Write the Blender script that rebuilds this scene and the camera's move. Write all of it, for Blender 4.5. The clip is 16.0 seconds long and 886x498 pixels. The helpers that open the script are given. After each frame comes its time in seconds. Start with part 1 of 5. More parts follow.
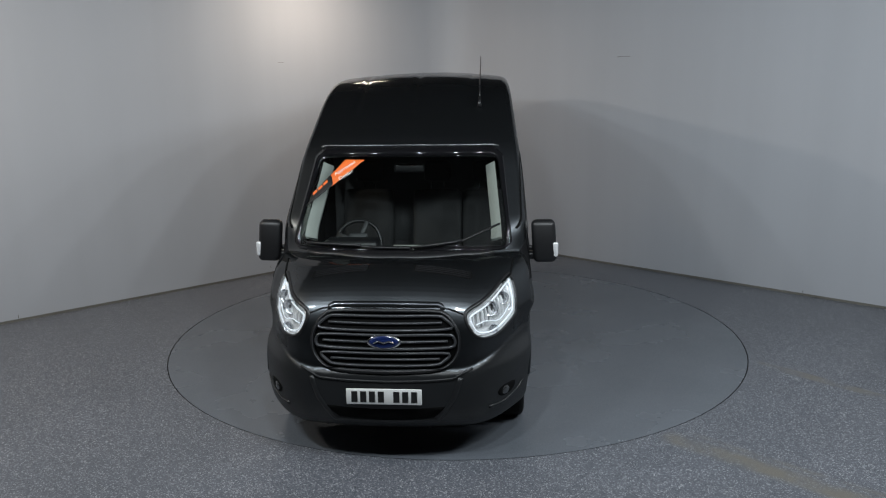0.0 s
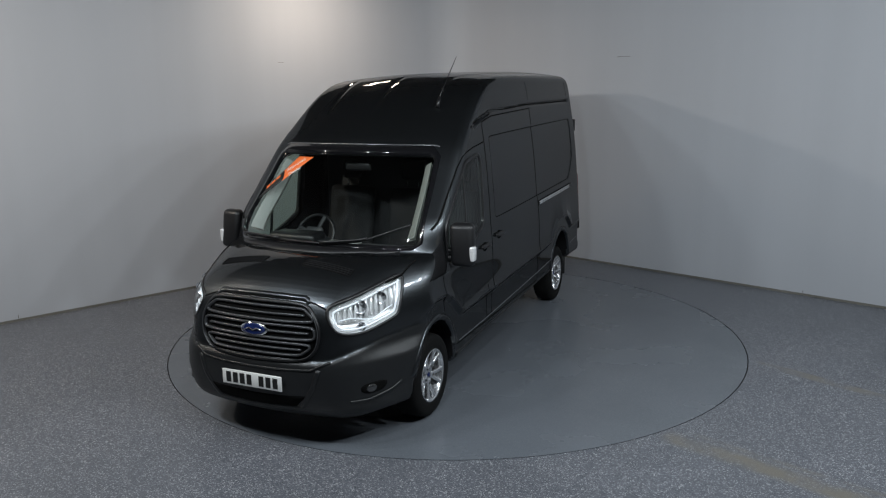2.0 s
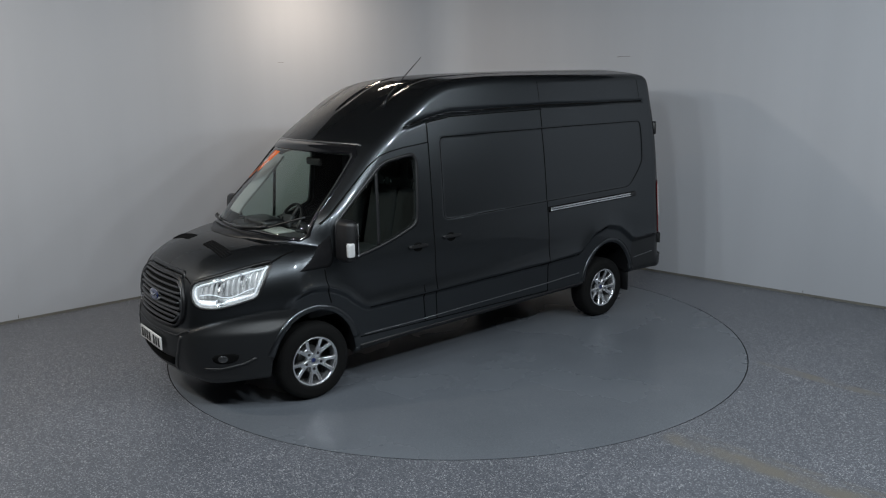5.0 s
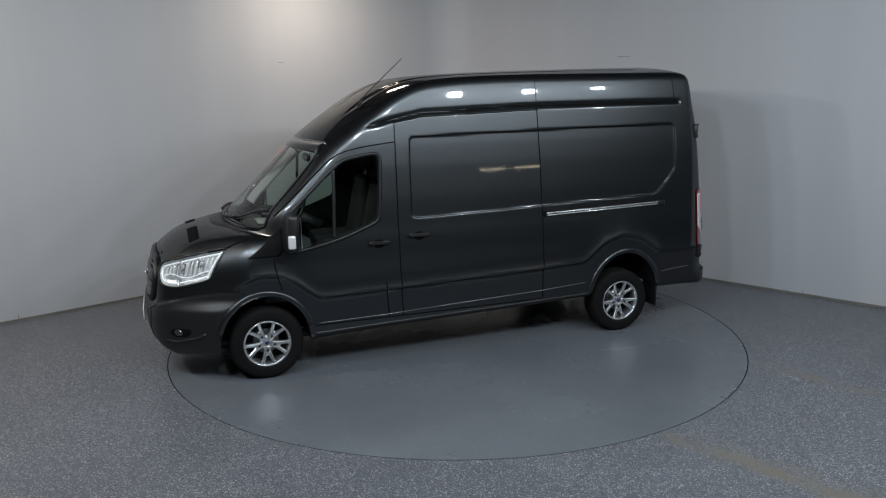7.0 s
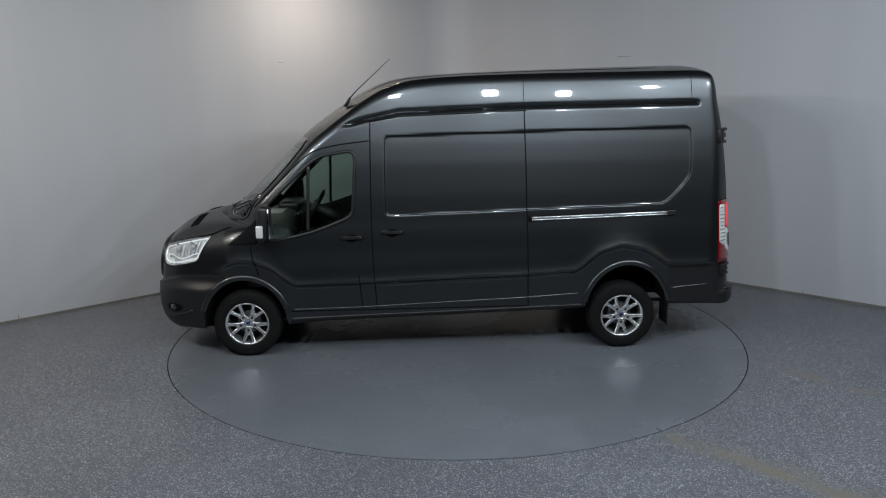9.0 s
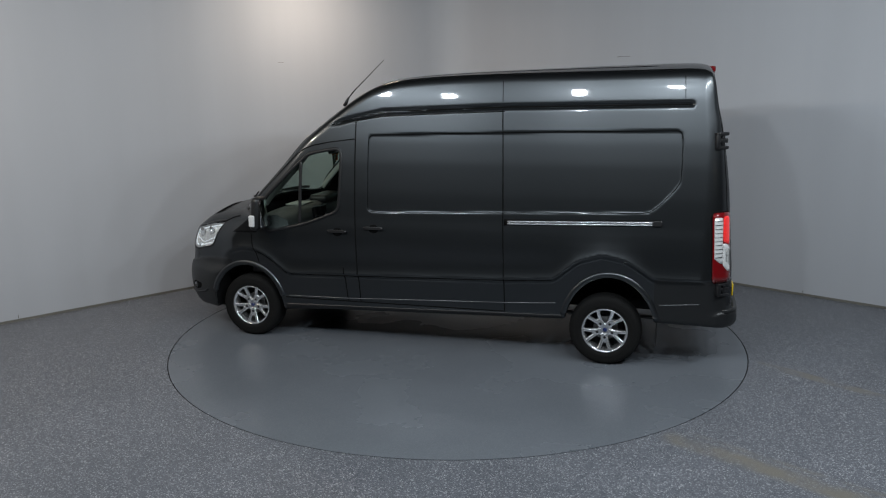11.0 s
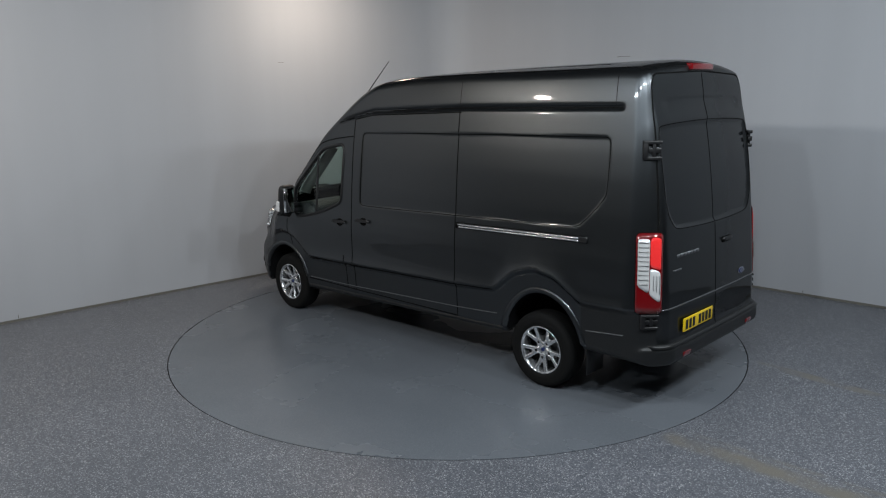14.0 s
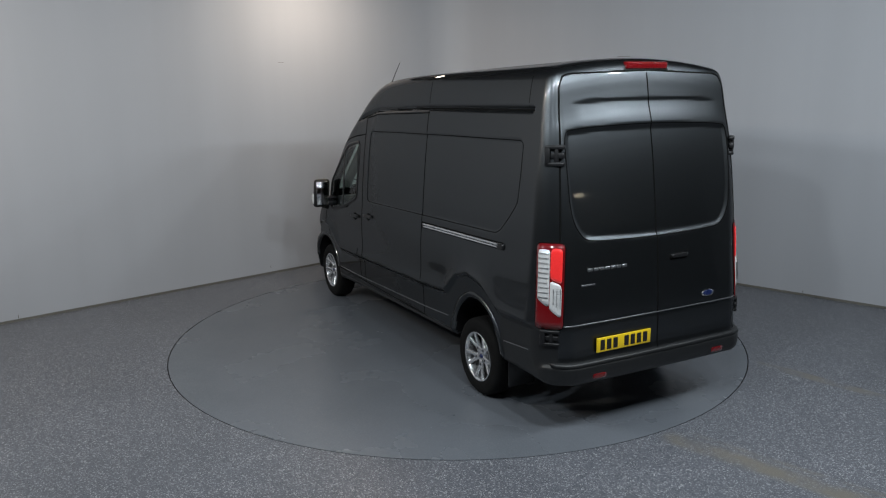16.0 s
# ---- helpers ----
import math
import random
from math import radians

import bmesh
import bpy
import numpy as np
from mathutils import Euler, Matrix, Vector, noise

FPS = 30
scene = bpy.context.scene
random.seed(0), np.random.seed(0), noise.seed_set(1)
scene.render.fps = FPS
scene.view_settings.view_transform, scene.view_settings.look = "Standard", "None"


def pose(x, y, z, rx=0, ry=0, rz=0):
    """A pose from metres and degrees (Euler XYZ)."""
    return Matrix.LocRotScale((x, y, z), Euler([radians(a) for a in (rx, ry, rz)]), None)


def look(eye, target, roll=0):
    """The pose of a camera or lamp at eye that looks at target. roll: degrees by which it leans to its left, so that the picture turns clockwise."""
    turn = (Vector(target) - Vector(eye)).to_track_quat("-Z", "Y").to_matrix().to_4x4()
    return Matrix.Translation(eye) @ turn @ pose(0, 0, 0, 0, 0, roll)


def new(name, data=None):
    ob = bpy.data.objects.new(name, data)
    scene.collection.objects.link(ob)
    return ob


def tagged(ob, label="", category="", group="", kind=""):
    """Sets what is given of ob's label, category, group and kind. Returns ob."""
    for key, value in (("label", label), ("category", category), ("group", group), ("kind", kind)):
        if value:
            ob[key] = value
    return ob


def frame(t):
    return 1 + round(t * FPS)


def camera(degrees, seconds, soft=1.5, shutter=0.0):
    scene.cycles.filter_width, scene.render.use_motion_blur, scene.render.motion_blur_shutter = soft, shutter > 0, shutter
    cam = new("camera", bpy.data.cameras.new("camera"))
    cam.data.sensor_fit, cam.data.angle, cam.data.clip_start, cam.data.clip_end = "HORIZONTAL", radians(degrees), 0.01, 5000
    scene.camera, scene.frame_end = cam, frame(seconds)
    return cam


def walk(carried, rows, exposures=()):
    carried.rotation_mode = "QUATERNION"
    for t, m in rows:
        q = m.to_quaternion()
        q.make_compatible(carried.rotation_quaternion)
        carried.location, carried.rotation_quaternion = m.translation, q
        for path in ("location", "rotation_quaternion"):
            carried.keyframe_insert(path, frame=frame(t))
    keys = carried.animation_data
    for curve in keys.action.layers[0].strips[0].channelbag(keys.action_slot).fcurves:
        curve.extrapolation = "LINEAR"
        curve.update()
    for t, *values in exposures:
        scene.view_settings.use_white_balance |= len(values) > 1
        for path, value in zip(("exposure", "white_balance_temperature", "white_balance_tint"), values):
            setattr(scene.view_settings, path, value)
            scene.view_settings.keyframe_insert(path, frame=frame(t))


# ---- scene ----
cam = camera(60.53, 16.0, 1.2)
EYE = (0.0, -7.981, 2.582)
AIM = (-0.126, -0.151, 0.949)
walk(cam, [(0.0, look(EYE, AIM, -0.76)), (16.0, look(EYE, AIM, -0.76))], [(0.0, 0.0), (16.0, 0.0)])

# the van's place on the turntable, whose centre is the world's origin
OFF = (-1.646, -0.288, 0.0)

# ---------------------------------------------------------------- light
world = bpy.data.worlds.new("studio_world")
world.use_nodes = True
scene.world = world
bgn = world.node_tree.nodes["Background"]
bgn.inputs[0].default_value = (0.03, 0.033, 0.038, 1)
bgn.inputs[1].default_value = 0.3

CEIL = 4.45


def lamp(name, kind, energy, color, eye, target, size=0.3, size_y=None, spot=None):
    data = bpy.data.lights.new(name, kind)
    data.energy, data.color = energy, color
    if kind == "AREA":
        data.shape = "RECTANGLE"
        data.size, data.size_y = size, size_y or size
    elif kind == "SPOT":
        data.spot_size, data.spot_blend, data.shadow_soft_size = radians(spot), 0.8, size
    ob = new(name, data)
    ob.matrix_basis = look(eye, target)
    return ob


COOL, WARM = (0.87, 0.95, 1.0), (1.0, 0.84, 0.68)
# ceiling lamps in an arc over the front of the studio: x, y, watts, tone
LAMPS = ((-5.4, -2.5, 64, (1.0, 0.90, 0.78)), (-3.4, -4.0, 42, COOL), (-2.6, -4.7, 42, COOL), (-0.5, -5.0, 45, COOL), (1.0, -4.8, 46, COOL),
         (2.2, -5.0, 46, COOL), (3.3, -4.1, 44, COOL), (4.3, -3.4, 36, (0.87, 0.95, 1.0)), (5.2, -2.7, 26, (0.87, 0.95, 1.0)))
for x, y, e, tone in LAMPS:
    lamp("ceiling_lamp", "AREA", e, tone, (x, y, CEIL - 0.3), (x * 0.4, y * 0.3 + 0.6, 0.6), 0.20, 0.20)
# warm lamp by the wall
lamp("wall_washer", "AREA", 36, WARM, (-1.35, 2.25, CEIL - 0.10), (-2.0, 3.2, 0.6), 0.6, 0.3)


# ---------------------------------------------------------------- materials
def mat(name):
    m = bpy.data.materials.new(name)
    m.use_nodes = True
    return m, m.node_tree.nodes, m.node_tree.links, m.node_tree.nodes["Principled BSDF"]


def plain(name, color, rough=0.5, metal=0.0, coat=0.0, grain=0.0, scale=60.0, bump=0.0, vary=0.0, emit=0.0, spec=0.5):
    """A surface of one colour with fine grain in its tone and gloss, and slow stains at a larger scale."""
    m, n, l, b = mat(name)
    b.inputs["Base Color"].default_value = (*color, 1)
    b.inputs["Roughness"].default_value = rough
    b.inputs["Metallic"].default_value = metal
    b.inputs["Coat Weight"].default_value = coat
    b.inputs["Coat Roughness"].default_value = 0.04
    b.inputs["Specular IOR Level"].default_value = spec
    tc = n.new("ShaderNodeTexCoord")
    fine = n.new("ShaderNodeTexNoise")
    fine.inputs["Scale"].default_value, fine.inputs["Detail"].default_value = scale, 4
    l.new(tc.outputs["Object"], fine.inputs["Vector"])
    if grain or vary:
        slow = n.new("ShaderNodeTexNoise")
        slow.inputs["Scale"].default_value, slow.inputs["Detail"].default_value = 1.7, 3
        l.new(tc.outputs["Object"], slow.inputs["Vector"])
        mix = n.new("ShaderNodeMix")
        mix.data_type = "RGBA"
        mix.inputs["A"].default_value = (*[c * (1 - grain) for c in color], 1)
        mix.inputs["B"].default_value = (*[min(1, c * (1 + grain)) for c in color], 1)
        l.new(fine.outputs["Fac"], mix.inputs["Factor"])
        mul = n.new("ShaderNodeMix")
        mul.data_type, mul.blend_type = "RGBA", "MULTIPLY"
        mul.inputs["Factor"].default_value = 1.0
        ramp = n.new("ShaderNodeMapRange")
        ramp.inputs["From Min"].default_value, ramp.inputs["From Max"].default_value = 0.3, 0.7
        ramp.inputs["To Min"].default_value, ramp.inputs["To Max"].default_value = 1 - vary, 1.0
        l.new(slow.outputs["Fac"], ramp.inputs["Value"])
        l.new(mix.outputs["Result"], mul.inputs["A"])
        l.new(ramp.outputs["Result"], mul.inputs["B"])
        l.new(mul.outputs["Result"], b.inputs["Base Color"])
    if bump:
        bp = n.new("ShaderNodeBump")
        bp.inputs["Strength"].default_value, bp.inputs["Distance"].default_value = bump, 0.002
        l.new(fine.outputs["Fac"], bp.inputs["Height"])
        l.new(bp.outputs["Normal"], b.inputs["Normal"])
    if emit:
        b.inputs["Emission Color"].default_value = (*color, 1)
        b.inputs["Emission Strength"].default_value = emit
    return m


def glass(name, tint=(0.85, 0.9, 0.88), rough=0.0):
    """Thin sheet glass: see-through with a tint, glossy by its angle."""
    m, n, l, b = mat(name)
    tr = n.new("ShaderNodeBsdfTransparent")
    tr.inputs["Color"].default_value = (*tint, 1)
    gl = n.new("ShaderNodeBsdfGlossy")
    gl.inputs["Roughness"].default_value = rough
    fr = n.new("ShaderNodeLayerWeight")
    fr.inputs["Blend"].default_value = 0.5
    pw = n.new("ShaderNodeMath")
    pw.operation = "POWER"
    l.new(fr.outputs["Facing"], pw.inputs[0])
    pw.inputs[1].default_value = 5.0
    ad = n.new("ShaderNodeMath")
    ad.operation = "MULTIPLY_ADD"
    l.new(pw.outputs[0], ad.inputs[0])
    ad.inputs[1].default_value = 0.96
    ad.inputs[2].default_value = 0.04
    mx = n.new("ShaderNodeMixShader")
    l.new(ad.outputs[0], mx.inputs["Fac"])
    l.new(tr.outputs["BSDF"], mx.inputs[1])
    l.new(gl.outputs["BSDF"], mx.inputs[2])
    l.new(mx.outputs["Shader"], n["Material Output"].inputs["Surface"])
    return m


def speckled_floor(name, base, dark, light, fleck=1.0, tracks=False, gloss=(0.22, 0.44)):
    """Safety vinyl: grey with fine light and dark flecks, a slow change of tone and, on the floor, old wheel tracks."""
    m, n, l, b = mat(name)

    def math_node(op, a, c=None, clamp=False):
        q = n.new("ShaderNodeMath")
        q.operation, q.use_clamp = op, clamp
        for k, x in enumerate((a, c)):
            if x is None:
                continue
            if isinstance(x, (int, float)):
                q.inputs[k].default_value = x
            else:
                l.new(x, q.inputs[k])
        return q.outputs[0]

    tc = n.new("ShaderNodeTexCoord")
    vo = n.new("ShaderNodeTexVoronoi")
    vo.inputs["Scale"].default_value = 140
    l.new(tc.outputs["Object"], vo.inputs["Vector"])
    sep = n.new("ShaderNodeSeparateColor")
    l.new(vo.outputs["Color"], sep.inputs["Color"])
    cr = n.new("ShaderNodeValToRGB")
    cr.color_ramp.elements[0].position, cr.color_ramp.elements[0].color = 0.0, (*dark, 1)
    cr.color_ramp.elements[1].position, cr.color_ramp.elements[1].color = 1.0, (*light, 1)
    for at, col in ((0.35, base), (0.80, base)):
        e = cr.color_ramp.elements.new(at)
        e.color = (*col, 1)
    l.new(sep.outputs["Red"], cr.inputs["Fac"])
    slow = n.new("ShaderNodeTexNoise")
    slow.inputs["Scale"].default_value, slow.inputs["Detail"].default_value = 0.8, 6
    l.new(tc.outputs["Object"], slow.inputs["Vector"])
    mr = n.new("ShaderNodeMapRange")
    mr.inputs["From Min"].default_value, mr.inputs["From Max"].default_value = 0.3, 0.7
    mr.inputs["To Min"].default_value, mr.inputs["To Max"].default_value = 0.86, 1.06
    l.new(slow.outputs["Fac"], mr.inputs["Value"])
    mul = n.new("ShaderNodeMix")
    mul.data_type, mul.blend_type = "RGBA", "MULTIPLY"
    mul.inputs["Factor"].default_value = 1.0
    l.new(cr.outputs["Color"], mul.inputs["A"])
    l.new(mr.outputs["Result"], mul.inputs["B"])
    colour = mul.outputs["Result"]
    if tracks:
        pos = n.new("ShaderNodeSeparateXYZ")
        l.new(tc.outputs["Object"], pos.inputs["Vector"])
        wob = n.new("ShaderNodeTexNoise")
        wob.inputs["Scale"].default_value, wob.inputs["Detail"].default_value = 3.5, 7
        l.new(tc.outputs["Object"], wob.inputs["Vector"])
        total = None
        # lines leading away from the turntable: start, direction, half width
        for (ax, ay), (dx, dy), half, weight in (((2.87, -1.01), (0.64, -0.77), 0.06, 1.0), ((2.95, -1.20), (0.66, -0.75), 0.05, 0.7), ((1.55, -2.58), (0.72, -0.69), 0.13, 0.75), ((1.75, -2.55), (0.72, -0.69), 0.05, 0.4)):
            rx, ry = math_node("SUBTRACT", pos.outputs["X"], ax), math_node("SUBTRACT", pos.outputs["Y"], ay)
            along = math_node("ADD", math_node("MULTIPLY", rx, dx), math_node("MULTIPLY", ry, dy))
            across = math_node("ABSOLUTE", math_node("ADD", math_node("MULTIPLY", rx, -dy), math_node("MULTIPLY", ry, dx)))
            near = math_node("SUBTRACT", 1.0, math_node("DIVIDE", across, half), True)
            on = math_node("MULTIPLY", near, math_node("MULTIPLY", along, 6.0, True), True)
            on = math_node("MULTIPLY", math_node("MULTIPLY", on, weight * 2.2, True), math_node("MULTIPLY", math_node("SUBTRACT", wob.outputs["Fac"], 0.30, True), 3.2, True))
            total = on if total is None else math_node("MAXIMUM", total, on)
        mk = n.new("ShaderNodeMix")
        mk.data_type = "RGBA"
        mk.inputs["B"].default_value = (0.172, 0.158, 0.134, 1)
        l.new(total, mk.inputs["Factor"])
        l.new(colour, mk.inputs["A"])
        colour = mk.outputs["Result"]
    l.new(colour, b.inputs["Base Color"])
    rr = n.new("ShaderNodeMapRange")
    rr.inputs["To Min"].default_value, rr.inputs["To Max"].default_value = gloss
    l.new(slow.outputs["Fac"], rr.inputs["Value"])
    l.new(rr.outputs["Result"], b.inputs["Roughness"])
    bp = n.new("ShaderNodeBump")
    bp.inputs["Strength"].default_value, bp.inputs["Distance"].default_value = 0.35 * fleck, 0.0015
    l.new(sep.outputs["Green"], bp.inputs["Height"])
    l.new(bp.outputs["Normal"], b.inputs["Normal"])
    return m


def wall_paint(name, base):
    """Painted board: faint upright bands, soft stains and roller grain."""
    m, n, l, b = mat(name)
    tc = n.new("ShaderNodeTexCoord")
    mp = n.new("ShaderNodeMapping")
    mp.inputs["Scale"].default_value = (1.6, 1.6, 0.08)
    l.new(tc.outputs["Object"], mp.inputs["Vector"])
    band = n.new("ShaderNodeTexNoise")
    band.inputs["Scale"].default_value, band.inputs["Detail"].default_value = 1.3, 3
    l.new(mp.outputs["Vector"], band.inputs["Vector"])
    cr = n.new("ShaderNodeMapRange")
    cr.inputs["From Min"].default_value, cr.inputs["From Max"].default_value = 0.3, 0.7
    cr.inputs["To Min"].default_value, cr.inputs["To Max"].default_value = 0.965, 1.015
    l.new(band.outputs["Fac"], cr.inputs["Value"])
    mul = n.new("ShaderNodeMix")
    mul.data_type, mul.blend_type = "RGBA", "MULTIPLY"
    mul.inputs["Factor"].default_value = 1.0
    mul.inputs["A"].default_value = (*base, 1)
    l.new(cr.outputs["Result"], mul.inputs["B"])
    l.new(mul.outputs["Result"], b.inputs["Base Color"])
    b.inputs["Roughness"].default_value = 0.62
    g = n.new("ShaderNodeTexNoise")
    g.inputs["Scale"].default_value, g.inputs["Detail"].default_value = 140, 3
    l.new(tc.outputs["Object"], g.inputs["Vector"])
    bp = n.new("ShaderNodeBump")
    bp.inputs["Strength"].default_value, bp.inputs["Distance"].default_value = 0.12, 0.002
    l.new(g.outputs["Fac"], bp.inputs["Height"])
    l.new(bp.outputs["Normal"], b.inputs["Normal"])
    return m


M = {
    "wall": wall_paint("wall_paint", (0.500, 0.514, 0.548)),
    # dark colour stands in for the unlit space behind the camera
    "dark_wall": wall_paint("unlit_wall_tone", (0.06, 0.062, 0.066)),
    "ceiling": wall_paint("ceiling_paint", (0.10, 0.10, 0.105)),
    "floor": speckled_floor("speckled_vinyl", (0.126, 0.134, 0.155), (0.054, 0.058, 0.070), (0.48, 0.49, 0.51), 1.0, True),
    "disc": speckled_floor("disc_vinyl", (0.143, 0.157, 0.178), (0.13, 0.142, 0.162), (0.165, 0.179, 0.20), 0.12, False, (0.20, 0.34)),
    "gap": plain("gap_black", (0.012, 0.012, 0.013), 0.8),
    "skirting": plain("skirting_dust", (0.20, 0.19, 0.165), 0.7, grain=0.3, vary=0.3),
    "grime": plain("floor_grime", (0.17, 0.16, 0.14), 0.6, grain=0.35, scale=25, vary=0.4),
    "paint": plain("metallic_grey_paint", (0.070, 0.076, 0.082), 0.34, metal=0.97, coat=0.7, grain=0.16, scale=900, vary=0.03),
    "plastic": plain("moulded_grey_plastic", (0.010, 0.0108, 0.0118), 0.42, grain=0.2, scale=500, bump=0.15, vary=0.08),
    "black": plain("black_plastic", (0.007, 0.007, 0.008), 0.42, grain=0.2, scale=200, bump=0.04, vary=0.1),
    "lining": plain("dull_black_lining", (0.014, 0.014, 0.015), 0.95, grain=0.2, scale=30, vary=0.2, spec=0.0),
    "gloss": plain("gloss_black_frit", (0.006, 0.006, 0.007), 0.06, spec=0.5),
    # flat black for joints, and painted shade in creases and recesses
    "seam": plain("seam_and_shade_black", (0.004, 0.004, 0.004), 0.9, spec=0.1),
    "rubber": plain("tyre_rubber", (0.008, 0.008, 0.008), 0.8, grain=0.3, scale=90, bump=0.2, vary=0.2, spec=0.15),
    "alloy": plain("silver_alloy", (0.72, 0.73, 0.75), 0.25, metal=0.9, coat=0.5, grain=0.05, scale=400),
    "chrome": plain("chrome", (0.82, 0.83, 0.85), 0.1, metal=1.0),
    "satin": plain("satin_grey_trim", (0.22, 0.225, 0.235), 0.3, metal=0.8, grain=0.08, scale=300),
    "grille_grey": plain("grille_grey", (0.075, 0.077, 0.082), 0.32, metal=0.5, grain=0.1, scale=300),
    "steel": plain("dull_steel", (0.30, 0.30, 0.30), 0.4, metal=0.9, grain=0.2, scale=50),
    "glass": glass("window_glass", (0.60, 0.73, 0.68)),
    "screen": glass("windscreen_glass", (0.82, 0.89, 0.86)),
    "lens": glass("clear_lens", (0.93, 0.95, 0.96), 0.02),
    "drl": plain("daylight_guide", (0.9, 0.95, 1.0), 0.3, emit=0.28),
    "red": plain("red_lens", (0.15, 0.004, 0.006), 0.1, coat=1.0, grain=0.25, scale=120),
    "bright_red": plain("lit_red_lens", (0.75, 0.03, 0.03), 0.12, coat=1.0, grain=0.2, scale=120, emit=0.3),
    "fog": plain("fog_lamp_lens", (0.07, 0.072, 0.075), 0.12, metal=0.6, coat=1.0),
    "bowl": plain("lamp_reflector", (0.84, 0.85, 0.86), 0.22, metal=0.25, coat=0.8, grain=0.3, scale=55, bump=0.7),
    "clear": plain("clear_lamp_lens", (0.82, 0.83, 0.84), 0.18, metal=0.25, coat=1.0, grain=0.35, scale=140),
    "white": plain("plate_white", (0.80, 0.80, 0.78), 0.35, coat=0.3),
    "yellow": plain("plate_yellow", (0.85, 0.58, 0.015), 0.35, coat=0.3),
    "ink": plain("plate_ink", (0.01, 0.01, 0.01), 0.5),
    "orange": plain("orange_sticker", (0.85, 0.17, 0.03), 0.5),
    "stick_white": plain("sticker_white", (0.85, 0.83, 0.8), 0.5),
    "blue": plain("badge_blue", (0.010, 0.020, 0.085), 0.2, coat=1.0),
    "fabric": plain("seat_fabric", (0.013, 0.013, 0.014), 0.9, grain=0.3, scale=120, bump=0.15, vary=0.2),
    "dash": plain("dash_plastic", (0.035, 0.036, 0.038), 0.6, grain=0.2, scale=300, bump=0.3, vary=0.1),
    "trim_light": plain("pale_pillar_trim", (0.30, 0.31, 0.29), 0.7, grain=0.1, scale=200),
    "tube": plain("lit_tube", (1.0, 0.88, 0.62), 0.4, emit=14.0),
    "mirror": plain("mirror_glass", (0.9, 0.9, 0.9), 0.02, metal=1.0),
}


M["paint"].node_tree.nodes["Principled BSDF"].inputs["Specular Tint"].default_value = (0.12, 0.125, 0.13, 1)


# ---------------------------------------------------------------- mesh helpers
def link(name, bm, material, parent=None, label="", smooth=True, kind=""):
    me = bpy.data.meshes.new(name)
    bm.to_mesh(me)
    bm.free()
    if smooth:
        me.polygons.foreach_set("use_smooth", [True] * len(me.polygons))
    for m in material if isinstance(material, (list, tuple)) else (material,):
        me.materials.append(M[m])
    ob = new(name, me)
    if parent is not None:
        ob.parent = parent
    return tagged(ob, label, kind=kind)


def add_box(bm, lo, hi, bevel=0.0, segs=2, m=None, mi=0):
    lo, hi = [min(a, b) for a, b in zip(lo, hi)], [max(a, b) for a, b in zip(lo, hi)]
    vs = bmesh.ops.create_cube(bm, size=1.0)["verts"]
    for v in vs:
        v.co = Vector([(lo[k] + hi[k]) / 2 + v.co[k] * (hi[k] - lo[k]) for k in range(3)])
    faces = list({f for v in vs for f in v.link_faces})
    if bevel:
        r = bmesh.ops.bevel(bm, geom=list({e for f in faces for e in f.edges}), offset=bevel, segments=segs, profile=0.5, affect="EDGES")
        faces = list({f for f in faces if f.is_valid} | set(r["faces"]))
    if m is not None:
        for v in {v for f in faces for v in f.verts}:
            v.co = m @ v.co
    for f in faces:
        f.material_index = mi
    return faces


def add_lathe(bm, rings, segs=48, m=None, mi=0, closed=False):
    """Rings of (radius, height) turned about the local y axis."""
    loops = []
    for r, h in rings:
        loop = []
        for k in range(segs):
            a = 2 * math.pi * k / segs
            co = Vector((r * math.cos(a), h, r * math.sin(a)))
            loop.append(bm.verts.new(m @ co if m is not None else co))
        loops.append(loop)
    pairs = list(zip(loops, loops[1:])) + ([(loops[-1], loops[0])] if closed else [])
    for a, b in pairs:
        for k in range(segs):
            f = bm.faces.new((a[k], a[(k + 1) % segs], b[(k + 1) % segs], b[k]))
            f.material_index = mi
    return loops


def add_tube(bm, pts, r, segs=8, mi=0):
    """A round bar along points."""
    pts = [Vector(q) for q in pts]
    loops = []
    for k, q in enumerate(pts):
        d = (pts[min(k + 1, len(pts) - 1)] - pts[max(k - 1, 0)]).normalized()
        a = d.orthogonal().normalized() if k == 0 else (loops_a - d * loops_a.dot(d)).normalized()
        loops_a = a
        b = d.cross(a)
        rr = r[k] if isinstance(r, (list, tuple)) else r
        loops.append([bm.verts.new(q + (a * math.cos(2 * math.pi * j / segs) + b * math.sin(2 * math.pi * j / segs)) * rr) for j in range(segs)])
    for a, b in zip(loops, loops[1:]):
        for j in range(segs):
            bm.faces.new((a[j], a[(j + 1) % segs], b[(j + 1) % segs], b[j])).material_index = mi
    bm.faces.new(loops[0][::-1]).material_index = mi
    bm.faces.new(loops[-1]).material_index = mi


# ---------------------------------------------------------------- the studio
CORNER = Vector((-0.02, 5.26))
DL = Vector((-0.731, -0.682))
DR = Vector((0.744, -0.668))
ROUND = 0.66
SIDE = 13.2


def plan_line():
    """Inner line of the two pale walls: along one, round the corner, along the other."""
    a = CORNER + DL * ROUND
    b = CORNER + DR * ROUND
    pts = [CORNER + DL * SIDE]
    for k in range(13):
        t = k / 12
        pts.append(a * (1 - t) ** 2 + CORNER * 2 * t * (1 - t) + b * t ** 2)
    pts.append(CORNER + DR * SIDE)
    return pts


